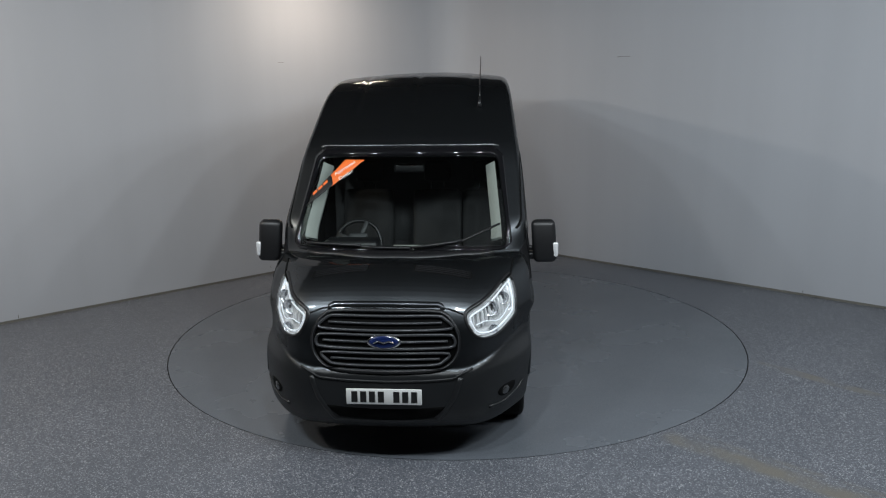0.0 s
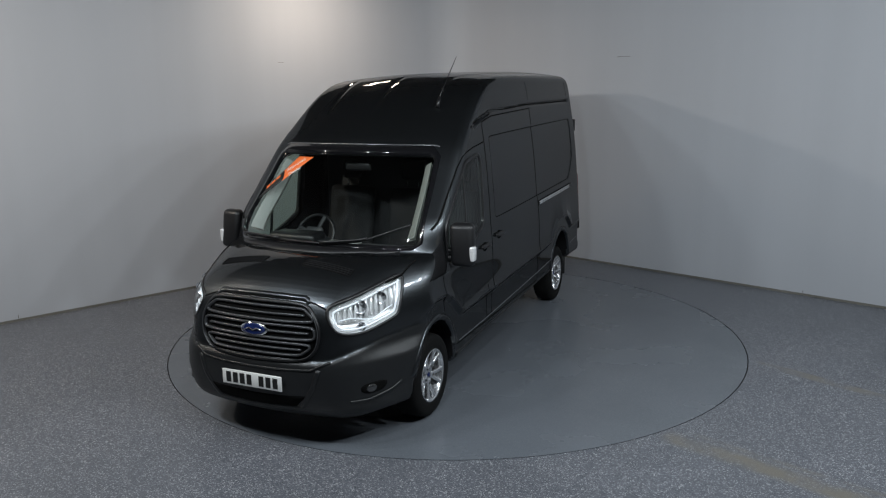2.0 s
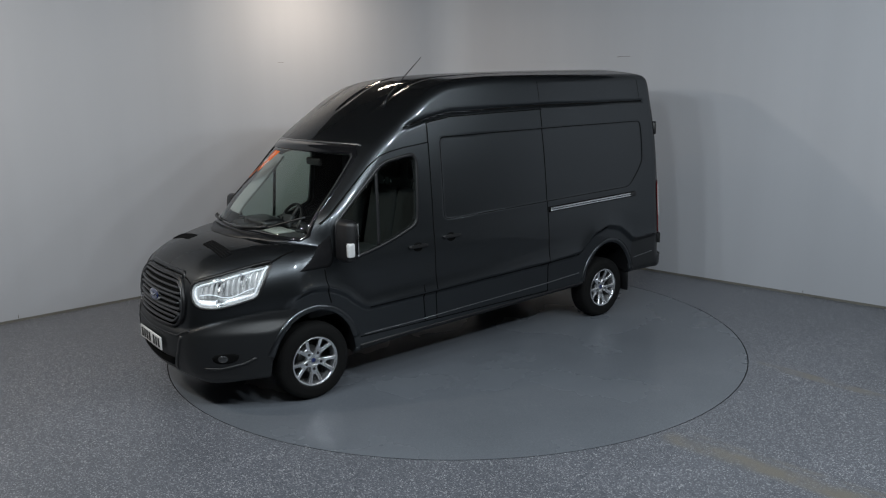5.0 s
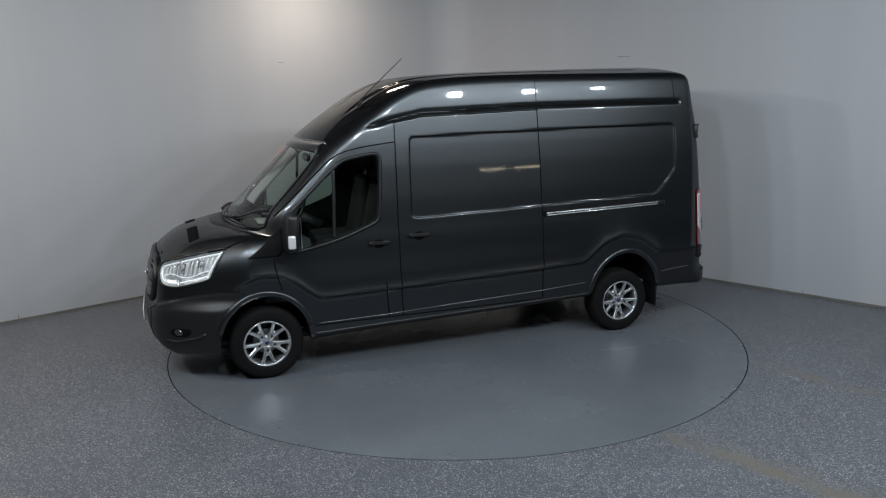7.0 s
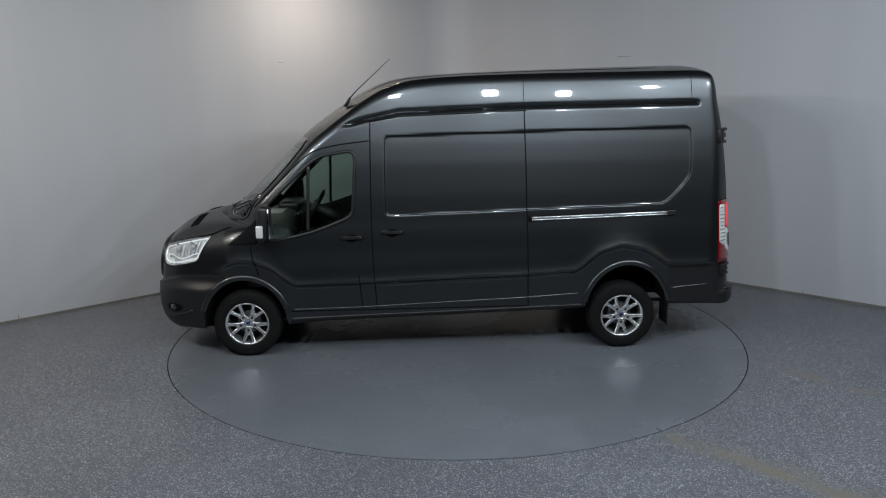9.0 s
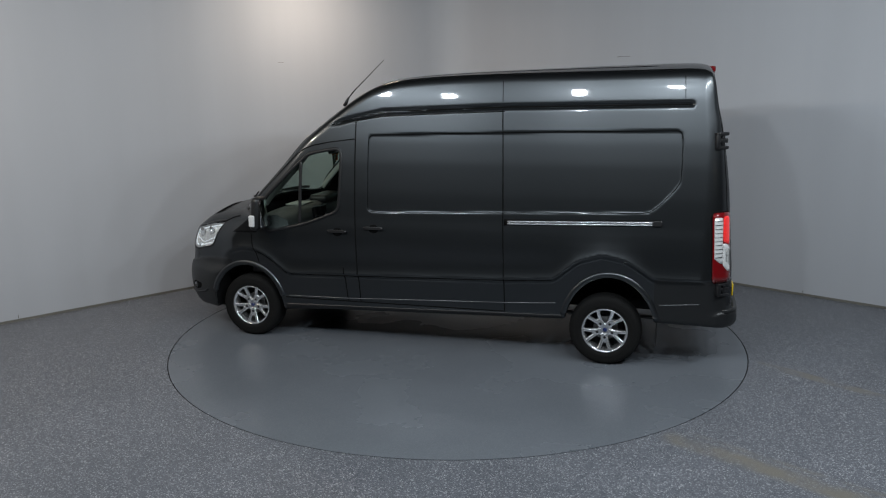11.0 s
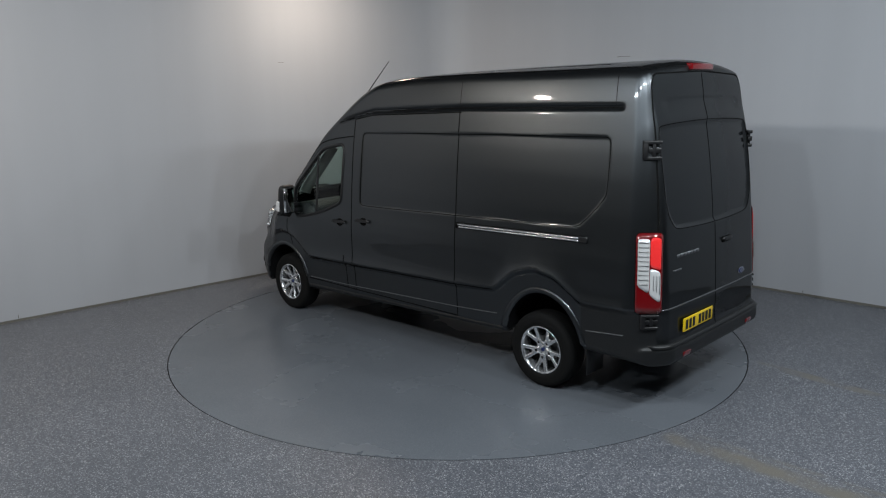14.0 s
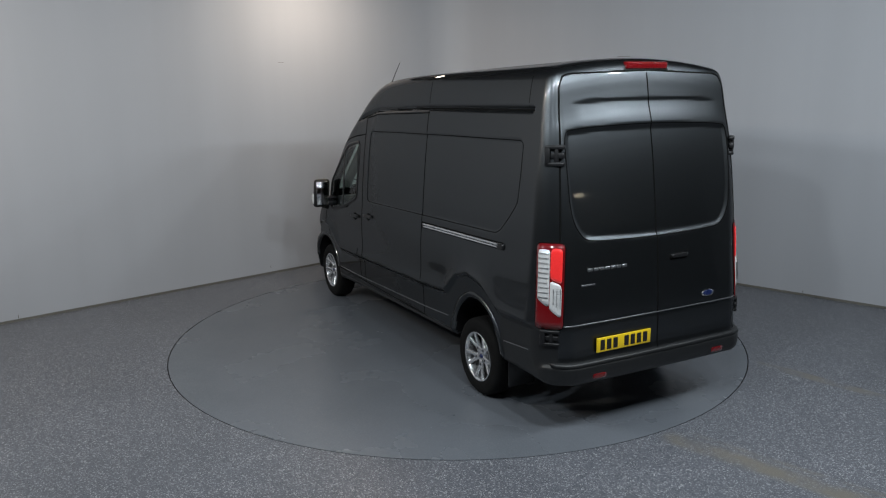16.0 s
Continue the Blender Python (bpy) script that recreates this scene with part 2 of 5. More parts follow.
def extrude_line(bm, pts, z0, z1, thick):
    """A wall of some thickness behind a plan line."""
    n = len(pts)
    outs = []
    for k in range(n):
        d = (pts[min(k + 1, n - 1)] - pts[max(k - 1, 0)]).normalized()
        outs.append(pts[k] + Vector((-d.y, d.x)) * thick)
    rows = [[bm.verts.new((q.x, q.y, z)) for q in line] for line, z in ((pts, z0), (pts, z1), (outs, z1), (outs, z0))]
    for i in range(4):
        a, b = rows[i], rows[(i + 1) % 4]
        for k in range(n - 1):
            bm.faces.new((a[k], a[k + 1], b[k + 1], b[k]))
    bm.faces.new([r[0] for r in rows])
    bm.faces.new([r[-1] for r in rows][::-1])


def build_studio():
    line = plan_line()
    bm = bmesh.new()
    extrude_line(bm, line, 0.0, CEIL, 0.2)
    bmesh.ops.recalc_face_normals(bm, faces=bm.faces)
    wall = link("wall_north", bm, "wall", kind="structure", smooth=False)
    wall.data.polygons.foreach_set("use_smooth", [True] * len(wall.data.polygons))
    wall.data.set_sharp_from_angle(angle=radians(35))
    tagged(wall, "pale grey painted wall with a rounded corner", "wall")
    # old scuffs on the wall and at its foot
    for along, d, z, w, hgt in ((DR, 3.26, 3.02, 0.20, 0.006), (DL, 3.3, 3.0, 0.10, 0.004), (DL, 6.98, 0.05, 0.006, 0.05), (DL, 3.65, 0.10, 0.008, 0.03), (DL, 2.55, 0.13, 0.05, 0.008), (DR, 5.9, 0.05, 0.006, 0.03)):
        q = CORNER + along * d
        inward = -(DL if along is DR else DR) * -1.0
        bm = bmesh.new()
        m = Matrix(((along.x, inward.x, 0, q.x), (along.y, inward.y, 0, q.y), (0, 0, 1, z), (0, 0, 0, 1)))
        add_box(bm, (-w / 2, -0.002, -hgt / 2), (w / 2, 0.003, hgt / 2), m=m)
        bmesh.ops.recalc_face_normals(bm, faces=bm.faces)
        link("scuff", bm, "skirting", wall, "thin grey scuff on the paint", smooth=False)
    end = CORNER + DL * SIDE + DR * SIDE
    # added walls, never in view; their dark tone keeps reflections in the van dark
    for name, q in (("unseen_wall_south", CORNER + DL * SIDE), ("unseen_wall_east", CORNER + DR * SIDE)):
        bm = bmesh.new()
        pts = [end, q] if name == "unseen_wall_south" else [q, end]
        extrude_line(bm, pts, 0.0, CEIL, 0.2)
        bmesh.ops.recalc_face_normals(bm, faces=bm.faces)
        tagged(link(name, bm, "dark_wall", kind="structure", smooth=False), "unseen added wall closing the studio, coloured dark as if unlit", "wall")
    bm = bmesh.new()
    quad = [CORNER, CORNER + DL * SIDE, end, CORNER + DR * SIDE]
    mid = (CORNER + end) / 2
    lo = [bm.verts.new((q.x + (q.x - mid.x) * 0.05, q.y + (q.y - mid.y) * 0.05, CEIL + 0.004)) for q in quad]
    hi = [bm.verts.new((v.co.x, v.co.y, CEIL + 0.2)) for v in lo]
    bm.faces.new(lo)
    bm.faces.new(hi)
    for k in range(4):
        bm.faces.new((lo[k], lo[(k + 1) % 4], hi[(k + 1) % 4], hi[k]))
    bmesh.ops.recalc_face_normals(bm, faces=bm.faces)
    tagged(link("ceiling", bm, "ceiling", kind="structure", smooth=False), "dark painted studio ceiling", "ceiling")
    # floor with a round pit for the turntable
    bm = bmesh.new()
    seg, rad = 128, DISC_R + 0.006
    ring = [bm.verts.new((rad * math.cos(2 * math.pi * k / seg), rad * math.sin(2 * math.pi * k / seg), 0)) for k in range(seg)]
    deep = [bm.verts.new((v.co.x, v.co.y, -0.12)) for v in ring]
    far = []
    for k in range(seg):
        a = 2 * math.pi * k / seg
        s = 16.0 / max(abs(math.cos(a)), abs(math.sin(a)))
        far.append(bm.verts.new((s * math.cos(a), s * math.sin(a), 0)))
    for k in range(seg):
        j = (k + 1) % seg
        bm.faces.new((ring[k], far[k], far[j], ring[j]))
        bm.faces.new((deep[k], ring[k], ring[j], deep[j])).material_index = 1
    bm.faces.new(deep).material_index = 1
    tagged(link("floor", bm, ["floor", "gap"], kind="structure", smooth=False), "grey speckled vinyl studio floor", "floor")
    # thin dirty joint along the foot of the wall
    bm = bmesh.new()
    extrude_line(bm, [q * 1.0 for q in line], 0.0, 0.028, -0.006)
    bmesh.ops.recalc_face_normals(bm, faces=bm.faces)
    tagged(link("baseboard", bm, "skirting", kind="structure", smooth=False), "thin dusty sealing strip along the wall foot", "baseboard")


DISC_R = 2.984


def build_turntable():
    table = new("turntable")
    tagged(table, "round grey vinyl turntable set flush in the floor", "turntable")
    seg = 160

    def disc(name, material, rings, cap):
        bm = bmesh.new()
        loops = [[bm.verts.new((r * math.cos(2 * math.pi * k / seg), r * math.sin(2 * math.pi * k / seg), z)) for k in range(seg)] for r, z in rings]
        for a, b in zip(loops, loops[1:]):
            for k in range(seg):
                bm.faces.new((a[k], a[(k + 1) % seg], b[(k + 1) % seg], b[k]))
        if cap:
            bm.faces.new(loops[-1])
        bmesh.ops.recalc_face_normals(bm, faces=bm.faces)
        link(name, bm, material, table, smooth=False)

    disc("platform", "disc", ((DISC_R - 0.004, -0.1), (DISC_R - 0.004, 0.0), (DISC_R - 0.05, 0.0), (DISC_R * 0.5, 0.0), (0.3, 0.0)), True)
    disc("edge_trim", "gap", ((DISC_R - 0.0035, -0.1), (DISC_R - 0.0035, -0.003), (DISC_R - 0.001, -0.006), (DISC_R - 0.001, -0.1)), False)
    return table


def build_lamp_housings():
    """Black spot heads under the ceiling, each on a short stem, above the lamps that light the studio."""
    for x, y, e, tone in LAMPS:
        head = new("ceiling_spot")
        tagged(head, "small black ceiling spotlight on a short stem", "lamp", "studio spotlights")
        head.location = (x, y, CEIL - 0.3)
        aim = look((0, 0, 0), Vector((x * 0.4, y * 0.3 + 0.6, 0.6)) - Vector(head.location))
        bm = bmesh.new()
        add_lathe(bm, [(0.155, -0.02), (0.160, -0.02), (0.165, 0.03), (0.150, 0.14), (0.10, 0.16), (0.0001, 0.16), (0.0001, 0.012), (0.150, 0.012)], 24,
                  aim @ Matrix.Rotation(radians(90), 4, "X"), closed=True)
        bmesh.ops.recalc_face_normals(bm, faces=bm.faces)
        link("housing", bm, "black", head)
        bm = bmesh.new()
        add_tube(bm, [(0, 0, 0.10), (0, 0, 0.302)], 0.015, 10)
        link("stem", bm, "black", head)


def build_wall_lights():
    """Two short tube lights in open battens on the added dark wall that faces the turntable from afar."""
    along, inward = Vector((0.731, 0.682)), -DR
    for d in (-0.36, 0.36):
        q = CORNER + DR * SIDE + DL * 4.22 + along * d
        m = Matrix(((along.x, inward.x, 0, q.x), (along.y, inward.y, 0, q.y), (0, 0, 1, 2.36), (0, 0, 0, 1)))
        light = new("wall_light")
        light.matrix_basis = m
        tagged(light, "short lit tube light on a white batten", "lamp", "wall tube lights")
        bm = bmesh.new()
        add_box(bm, (-0.29, 0.0, -0.03), (0.29, 0.045, 0.03), 0.006, 2)
        for e in (-0.275, 0.275):
            add_box(bm, (e - 0.012, 0.04, -0.018), (e + 0.012, 0.10, 0.018), 0.004, 1)
        link("batten", bm, "white", light, smooth=False)
        bm = bmesh.new()
        add_tube(bm, [(-0.265, 0.08, 0), (0.265, 0.08, 0)], 0.013, 10)
        link("tube", bm, "tube", light, "lit warm white tube")


build_studio()
build_wall_lights()
build_lamp_housings()
turntable = build_turntable()

# ---------------------------------------------------------------- the van's shape
def smooth_line(pts, rounds=3):
    """Corner cutting of a closed outline."""
    p = np.array(pts, float)
    for _ in range(rounds):
        q = np.roll(p, -1, 0)
        p = np.stack([p * 0.75 + q * 0.25, p * 0.25 + q * 0.75], 1).reshape(-1, 2)
    return p


def outline_distance(px, pz, poly):
    """Signed distance to a closed outline, negative inside."""
    best = np.full(px.shape, 1e9)
    inside = np.zeros(px.shape, bool)
    for (ax, az), (bx, bz) in zip(poly, np.roll(poly, -1, 0)):
        ex, ez = bx - ax, bz - az
        t = np.clip(((px - ax) * ex + (pz - az) * ez) / (ex * ex + ez * ez + 1e-12), 0, 1)
        best = np.minimum(best, (px - ax - t * ex) ** 2 + (pz - az - t * ez) ** 2)
        crosses = (az > pz) != (bz > pz)
        inside ^= crosses & (px < ax + (pz - az) * ex / (ez if abs(ez) > 1e-12 else 1e-12))
    return np.where(inside, -1, 1) * np.sqrt(best)


class Table:
    """A signed distance kept on a fine grid."""

    def __init__(self, poly, x0, x1, z0, z1, h=0.01):
        self.x0, self.z0, self.h = x0, z0, h
        gx, gz = np.meshgrid(np.arange(x0, x1, h), np.arange(z0, z1, h), indexing="ij")
        self.d = outline_distance(gx, gz, poly).astype(np.float32)

    def __call__(self, x, z):
        u = np.clip((x - self.x0) / self.h, 0, self.d.shape[0] - 1.001)
        v = np.clip((z - self.z0) / self.h, 0, self.d.shape[1] - 1.001)
        i, j = u.astype(int), v.astype(int)
        a, b = u - i, v - j
        d = self.d
        return (d[i, j] * (1 - a) * (1 - b) + d[i + 1, j] * a * (1 - b) + d[i, j + 1] * (1 - a) * b + d[i + 1, j + 1] * a * b)


def step(a, b, x):
    t = np.clip((x - a) / (b - a), 0, 1)
    return t * t * (3 - 2 * t)


def smax(a, b, r):
    k = np.clip(0.5 + 0.5 * (a - b) / r, 0, 1)
    return b + (a - b) * k + r * k * (1 - k)


# side view, piece by piece, as (length, height) from the rear axle and the floor
NOSE = [(4.10, 0.215), (4.58, 0.235), (4.71, 0.32), (4.755, 0.44), (4.765, 0.58), (4.755, 0.66), (4.735, 0.72), (4.725, 0.80), (4.715, 0.92), (4.69, 1.04)]
BONNET = [(4.63, 1.155), (4.50, 1.265), (4.32, 1.335), (4.12, 1.368), (4.03, 1.374), (3.99, 1.384)]
SLOPE = [(3.777, 1.587), (3.485, 1.87), (3.27, 2.105), (3.145, 2.215), (2.915, 2.375), (2.69, 2.525), (2.476, 2.64), (2.255, 2.712)]
ROOF = [(1.95, 2.742), (1.5, 2.765), (0.5, 2.794), (-0.5, 2.812), (-0.74, 2.812), (-0.85, 2.79)]
TAIL = [(-0.885, 2.72), (-0.92, 2.50), (-0.965, 2.33), (-1.015, 2.05), (-1.06, 1.70), (-1.085, 1.42), (-1.115, 1.00), (-1.12, 0.875), (-1.125, 0.86), (-1.125, 0.60)]
FOOT = [(-1.175, 0.585), (-1.185, 0.56), (-1.185, 0.47), (-1.145, 0.43), (-1.0, 0.44), (-0.45, 0.445), (0.36, 0.425), (1.7, 0.388), (3.3, 0.345), (3.8, 0.26)]
PROFILE = Table(smooth_line(NOSE + BONNET + SLOPE + ROOF + TAIL + FOOT, 2), -1.6, 5.3, -0.1, 3.2)
WIDTH_Z = (0.15, 0.35, 0.5, 0.75, 0.85, 0.95, 1.05, 1.15, 1.25, 1.35, 1.6, 1.9, 2.1, 2.3, 2.4, 2.5, 2.6, 2.7, 2.8, 3.2)
WIDTH_Y = (0.92, 0.985, 1.0, 1.006, 1.011, 1.016, 1.020, 1.020, 1.014, 1.004, 0.988, 0.961, 0.937, 0.908, 0.894, 0.880, 0.862, 0.838, 0.804, 0.6)
CREASE_X = (-1.3, -0.60, -0.43, -0.36, -0.18, 0.04, 0.26, 0.48, 0.985, 2.49, 3.24, 3.30, 3.47, 3.63, 3.79, 3.96, 4.15, 4.6)
CREASE_Z = (0.90, 0.875, 0.875, 0.93, 1.045, 1.09, 1.02, 0.835, 0.805, 0.762, 0.745, 0.775, 0.915, 0.99, 1.0, 0.95, 0.82, 0.72)
SIDE_PANEL = smooth_line([(2.35, 1.415), (2.35, 1.50), (2.345, 2.08), (2.335, 2.16), (2.25, 2.165), (1.0, 2.19), (-0.52, 2.21), (-0.61, 2.21),
                          (-0.625, 2.12), (-0.625, 1.80), (-0.61, 1.73), (-0.45, 1.55), (-0.36, 1.48), (-0.25, 1.475), (1.0, 1.44), (2.25, 1.405)], 3)
PANEL = Table(SIDE_PANEL, -1.0, 2.7, 1.1, 2.5)
REAR_PANEL = smooth_line([(0.80, 2.27), (0.74, 2.305), (0.0, 2.33), (-0.74, 2.305), (-0.80, 2.27), (-0.80, 2.0), (-0.79, 1.68), (-0.70, 1.52),
                          (-0.60, 1.49), (0.0, 1.475), (0.60, 1.49), (0.70, 1.52), (0.79, 1.68), (0.80, 2.0)], 3)
REAR_IN = Table(REAR_PANEL, -1.2, 1.2, 1.2, 2.6)
CREASE_AT = np.linspace(-1.5, 5.0, 651)
_w = np.hanning(17) / np.hanning(17).sum()
CREASE_Y = np.convolve(np.pad(np.interp(CREASE_AT, CREASE_X, CREASE_Z), 8, mode="edge"), _w, mode="valid")
WIDTH_AT = np.linspace(0.0, 3.3, 331)
_w = np.hanning(13) / np.hanning(13).sum()
WIDTH_S = np.convolve(np.pad(np.interp(WIDTH_AT, WIDTH_Z, WIDTH_Y), 6, mode="edge"), _w, mode="valid")
ARCHES = ((3.755, 0.405, 0.46), (-0.035, 0.42, 0.535))



def bumper_top(y):
    """Height of the front bumper's upper edge, rising towards the wheel arch."""
    return 0.700 + 0.15 * step(0.5, 1.0, np.abs(y))


def skin(p):
    """Signed distance to the van's outside, wheel arches and floor pan not yet cut."""
    x, y, z = p[..., 0], np.abs(p[..., 1]), p[..., 2]
    front = step(0.5, 3.0, x)
    nose = step(3.2, 4.2, x) * (1 - step(1.25, 1.6, z))
    corner = np.clip((y - 0.55) / 0.45, 0, 1.4)
    xs = x + front * 0.20 * y * y + nose * (0.40 + 0.17 * step(0.68, 0.8, z)) * corner ** 2.2
    tail = 1 - step(-0.9, -0.3, x)
    xs = xs - tail * (0.02 * y * y + 0.13 * np.clip((y - 0.78) / 0.2, 0, 1.5) ** 2)
    inset = 0.018 * step(-0.010, 0.040, -REAR_IN(y, z)) * tail
    inset = inset + 0.007 * step(0.0, 0.03, 2.525 - 0.05 * y * y - z) * step(2.33, 2.50, z) * step(0.0, 0.14, 0.72 - y) * tail
    zs = z + (0.065 + 0.05 * step(3.9, 4.3, x) + 0.05 * (1 - step(-0.5, 2.0, x))) * y * y * step(0.95, 1.25, z)
    ribs = np.zeros_like(x)
    for c in (0.0, 0.5):
        ribs = ribs + np.exp(-((y - c) / 0.035) ** 2)
    roof = 0.008 * ribs * step(2.3, 2.5, z) * (1 - step(2.7, 2.95, x)) * step(-0.5, -0.3, x)
    ledge = 0.018 * step(-0.022, 0.022, bumper_top(y) - z) * step(3.95, 4.05, x)
    a = PROFILE(xs - inset, zs + roof) - ledge
    w = np.interp(z, WIDTH_AT, WIDTH_S)
    d = z - np.interp(x, CREASE_AT, CREASE_Y)
    w = w + 0.036 * np.exp(-np.clip(d, 0, None) / 0.10) * step(-0.055, 0.010, d)
    w = w - 0.008 * step(-0.014, 0.014, -PANEL(x, z)) * step(0.6, 0.8, y)
    gutter = np.interp(x, (-0.75, 1.0, 2.2, 2.5, 2.8, 3.0), (2.44, 2.425, 2.385, 2.325, 2.25, 2.19))
    g = z - gutter
    w = w - 0.022 * np.exp(-(g / 0.02) ** 2) * step(-0.72, -0.68, x) * (1 - step(2.6, 2.8, x))
    w = w - 0.03 * step(3.9, 4.7, x) * step(0.9, 1.2, z)
    w = w + 0.6 * ledge
    low = 0.205 + 0.09 * step(0.5, 0.95, y) * step(3.85, 4.1, x) - z
    return smax(smax(a, (y - w) * 0.98, 0.075 - 0.025 * step(3.8, 4.1, x)), low, 0.03)


def solid(p):
    """The shell with arches, underside and cab cut out."""
    x, y, z = p[..., 0], np.abs(p[..., 1]), p[..., 2]
    f = skin(p)
    g = f
    for cx, rx, rz in ARCHES:
        e = (np.sqrt(((x - cx) / rx) ** 2 + (np.clip(z - 0.335, -0.02, None) / rz) ** 2 + 1e-9) - 1) * rx
        g = np.maximum(g, -np.maximum(e, 0.60 - y))
    g = np.maximum(g, -np.maximum.reduce([y - 0.87, z - 0.47, -0.94 - x, x - 3.30]))
    cab = np.maximum.reduce([f + 0.055, 2.30 - x, 0.68 + 0.30 * step(3.15, 3.3, x) - z, x - 4.02 + 0.20 * step(0.58, 0.84, y)])
    return np.maximum(g, -cab)


def gradient(fn, p, e=0.002):
    g = np.stack([fn(p + d) - fn(p - d) for d in np.eye(3) * e], -1)
    return g / (np.linalg.norm(g, axis=-1, keepdims=True) + 1e-9)


def net(fn, lo, hi, h):
    """Surface net of a field on one half, y >= 0; vertices are drawn onto the surface."""
    ax = [np.arange(lo[k], hi[k], h) for k in range(3)]
    grid = np.stack(np.meshgrid(*ax, indexing="ij"), -1)
    f = np.empty(grid.shape[:3], np.float32)
    for i in range(0, grid.shape[0], 16):
        f[i:i + 16] = fn(grid[i:i + 16])
    s = f < 0
    shape = np.array(f.shape) - 1
    c = s[:-1, :-1, :-1].astype(np.int8)
    total = np.zeros(shape, np.int8)
    for i in (0, 1):
        for j in (0, 1):
            for k in (0, 1):
                total += s[i:i + shape[0], j:j + shape[1], k:k + shape[2]]
    active = (total > 0) & (total < 8)
    index = np.full(shape, -1, int)
    cells = np.argwhere(active)
    index[active] = np.arange(len(cells))
    acc, cnt = np.zeros((len(cells), 3)), np.zeros(len(cells))
    ends = [(i, j, k) for i in (0, 1) for j in (0, 1) for k in (0, 1)]
    for a in ends:
        for d in range(3):
            if a[d]:
                continue
            b = list(a)
            b[d] = 1
            fa = f[cells[:, 0] + a[0], cells[:, 1] + a[1], cells[:, 2] + a[2]]
            fb = f[cells[:, 0] + b[0], cells[:, 1] + b[1], cells[:, 2] + b[2]]
            m = (fa < 0) != (fb < 0)
            t = fa / (fa - fb + 1e-12)
            q = np.tile(np.array(a, float), (len(cells), 1))
            q[:, d] = t
            acc[m] += q[m]
            cnt[m] += 1
    v = (cells + acc / cnt[:, None]) * h + np.array(lo)
    quads = []
    for d in range(3):
        u, w = [(1, 2), (2, 0), (0, 1)][d]
        sl0, sl1 = [slice(None)] * 3, [slice(None)] * 3
        sl0[d], sl1[d] = slice(0, -1), slice(1, None)
        m = s[tuple(sl0)] != s[tuple(sl1)]
        e = np.argwhere(m)
        e = e[(e[:, u] > 0) & (e[:, w] > 0) & (e[:, u] < shape[u]) & (e[:, w] < shape[w])]
        flip = s[tuple(sl0)][e[:, 0], e[:, 1], e[:, 2]]
        four = []
        for du, dw in ((1, 1), (0, 1), (0, 0), (1, 0)):
            q = e.copy()
            q[:, u] -= du
            q[:, w] -= dw
            four.append(index[q[:, 0], q[:, 1], q[:, 2]])
        q = np.stack(four, 1)
        q[~flip] = q[~flip][:, ::-1]
        quads.append(q)
    q = np.concatenate(quads)
    for _ in range(4):
        g = np.stack([fn(v + d) - fn(v - d) for d in np.eye(3) * 0.002], -1) / 0.004
        move = -fn(v)[:, None] * g / ((g * g).sum(1, keepdims=True) + 0.05)
        n = np.linalg.norm(move, axis=1, keepdims=True)
        v = v + move * np.minimum(1, 0.5 * h / (n + 1e-9))
    v[:, 1] = np.where(np.abs(v[:, 1]) < 0.4 * h, 0, v[:, 1])
    return v, q


def hit(origin, way, fn=skin, far=2.4, n=120):
    """First meeting of rays with the van's outside, for arrays of rays."""
    way = np.asarray(way, float)
    t = np.linspace(0, far, n)
    p = origin[:, None, :] + t[None, :, None] * way
    neg = fn(p) < 0
    first = np.argmax(neg, 1)
    ok = neg.any(1)
    hi_t = t[np.clip(first, 1, None)]
    lo_t = hi_t - t[1]
    for _ in range(14):
        mid = (lo_t + hi_t) / 2
        inside = fn(origin + mid[:, None] * way) < 0
        hi_t, lo_t = np.where(inside, mid, hi_t), np.where(inside, lo_t, mid)
    return origin + hi_t[:, None] * way, ok


class View:
    """Flat coordinates seen from one side of the van, laid onto its skin."""

    def __init__(self, origin, u, v, way):
        self.o, self.u, self.v, self.way = (np.array(a, float) for a in (origin, u, v, way))

    def lay(self, uv):
        uv = np.asarray(uv, float)
        o = self.o + uv[:, :1] * self.u + uv[:, 1:2] * self.v
        p, ok = hit(o, self.way)
        n = gradient(skin, p)
        return p, n


LEFT = View((0, 1.6, 0), (1, 0, 0), (0, 0, 1), (0, -1, 0))
RIGHT = View((0, -1.6, 0), (1, 0, 0), (0, 0, 1), (0, 1, 0))
FRONT = View((5.3, 0, 0), (0, 1, 0), (0, 0, 1), (-1, 0, 0))
REAR = View((-1.9, 0, 0), (0, 1, 0), (0, 0, 1), (1, 0, 0))
TOP = View((0, 0, 3.4), (1, 0, 0), (0, 1, 0), (0, 0, -1))
R2 = math.sqrt(0.5)


def resample(pts, gap, closed=True):
    p = np.asarray(pts, float)
    if closed:
        p = np.concatenate([p, p[:1]])
    s = np.concatenate([[0], np.cumsum(np.linalg.norm(np.diff(p, axis=0), axis=1))])
    n = max(4, int(s[-1] / gap))
    t = np.linspace(0, s[-1], n + 1)[:-1] if closed else np.linspace(0, s[-1], n + 1)
    return np.stack([np.interp(t, s, p[:, 0]), np.interp(t, s, p[:, 1])], 1)


def grow(pts, d):
    """A closed outline moved outwards by d."""
    p = np.asarray(pts, float)
    t = np.roll(p, -1, 0) - np.roll(p, 1, 0)
    n = np.stack([t[:, 1], -t[:, 0]], 1) / (np.linalg.norm(t, axis=1, keepdims=True) + 1e-9)
    area = (p[:, 0] * np.roll(p[:, 1], -1) - np.roll(p[:, 0], -1) * p[:, 1]).sum()
    return p + n * d * (1 if area > 0 else -1)


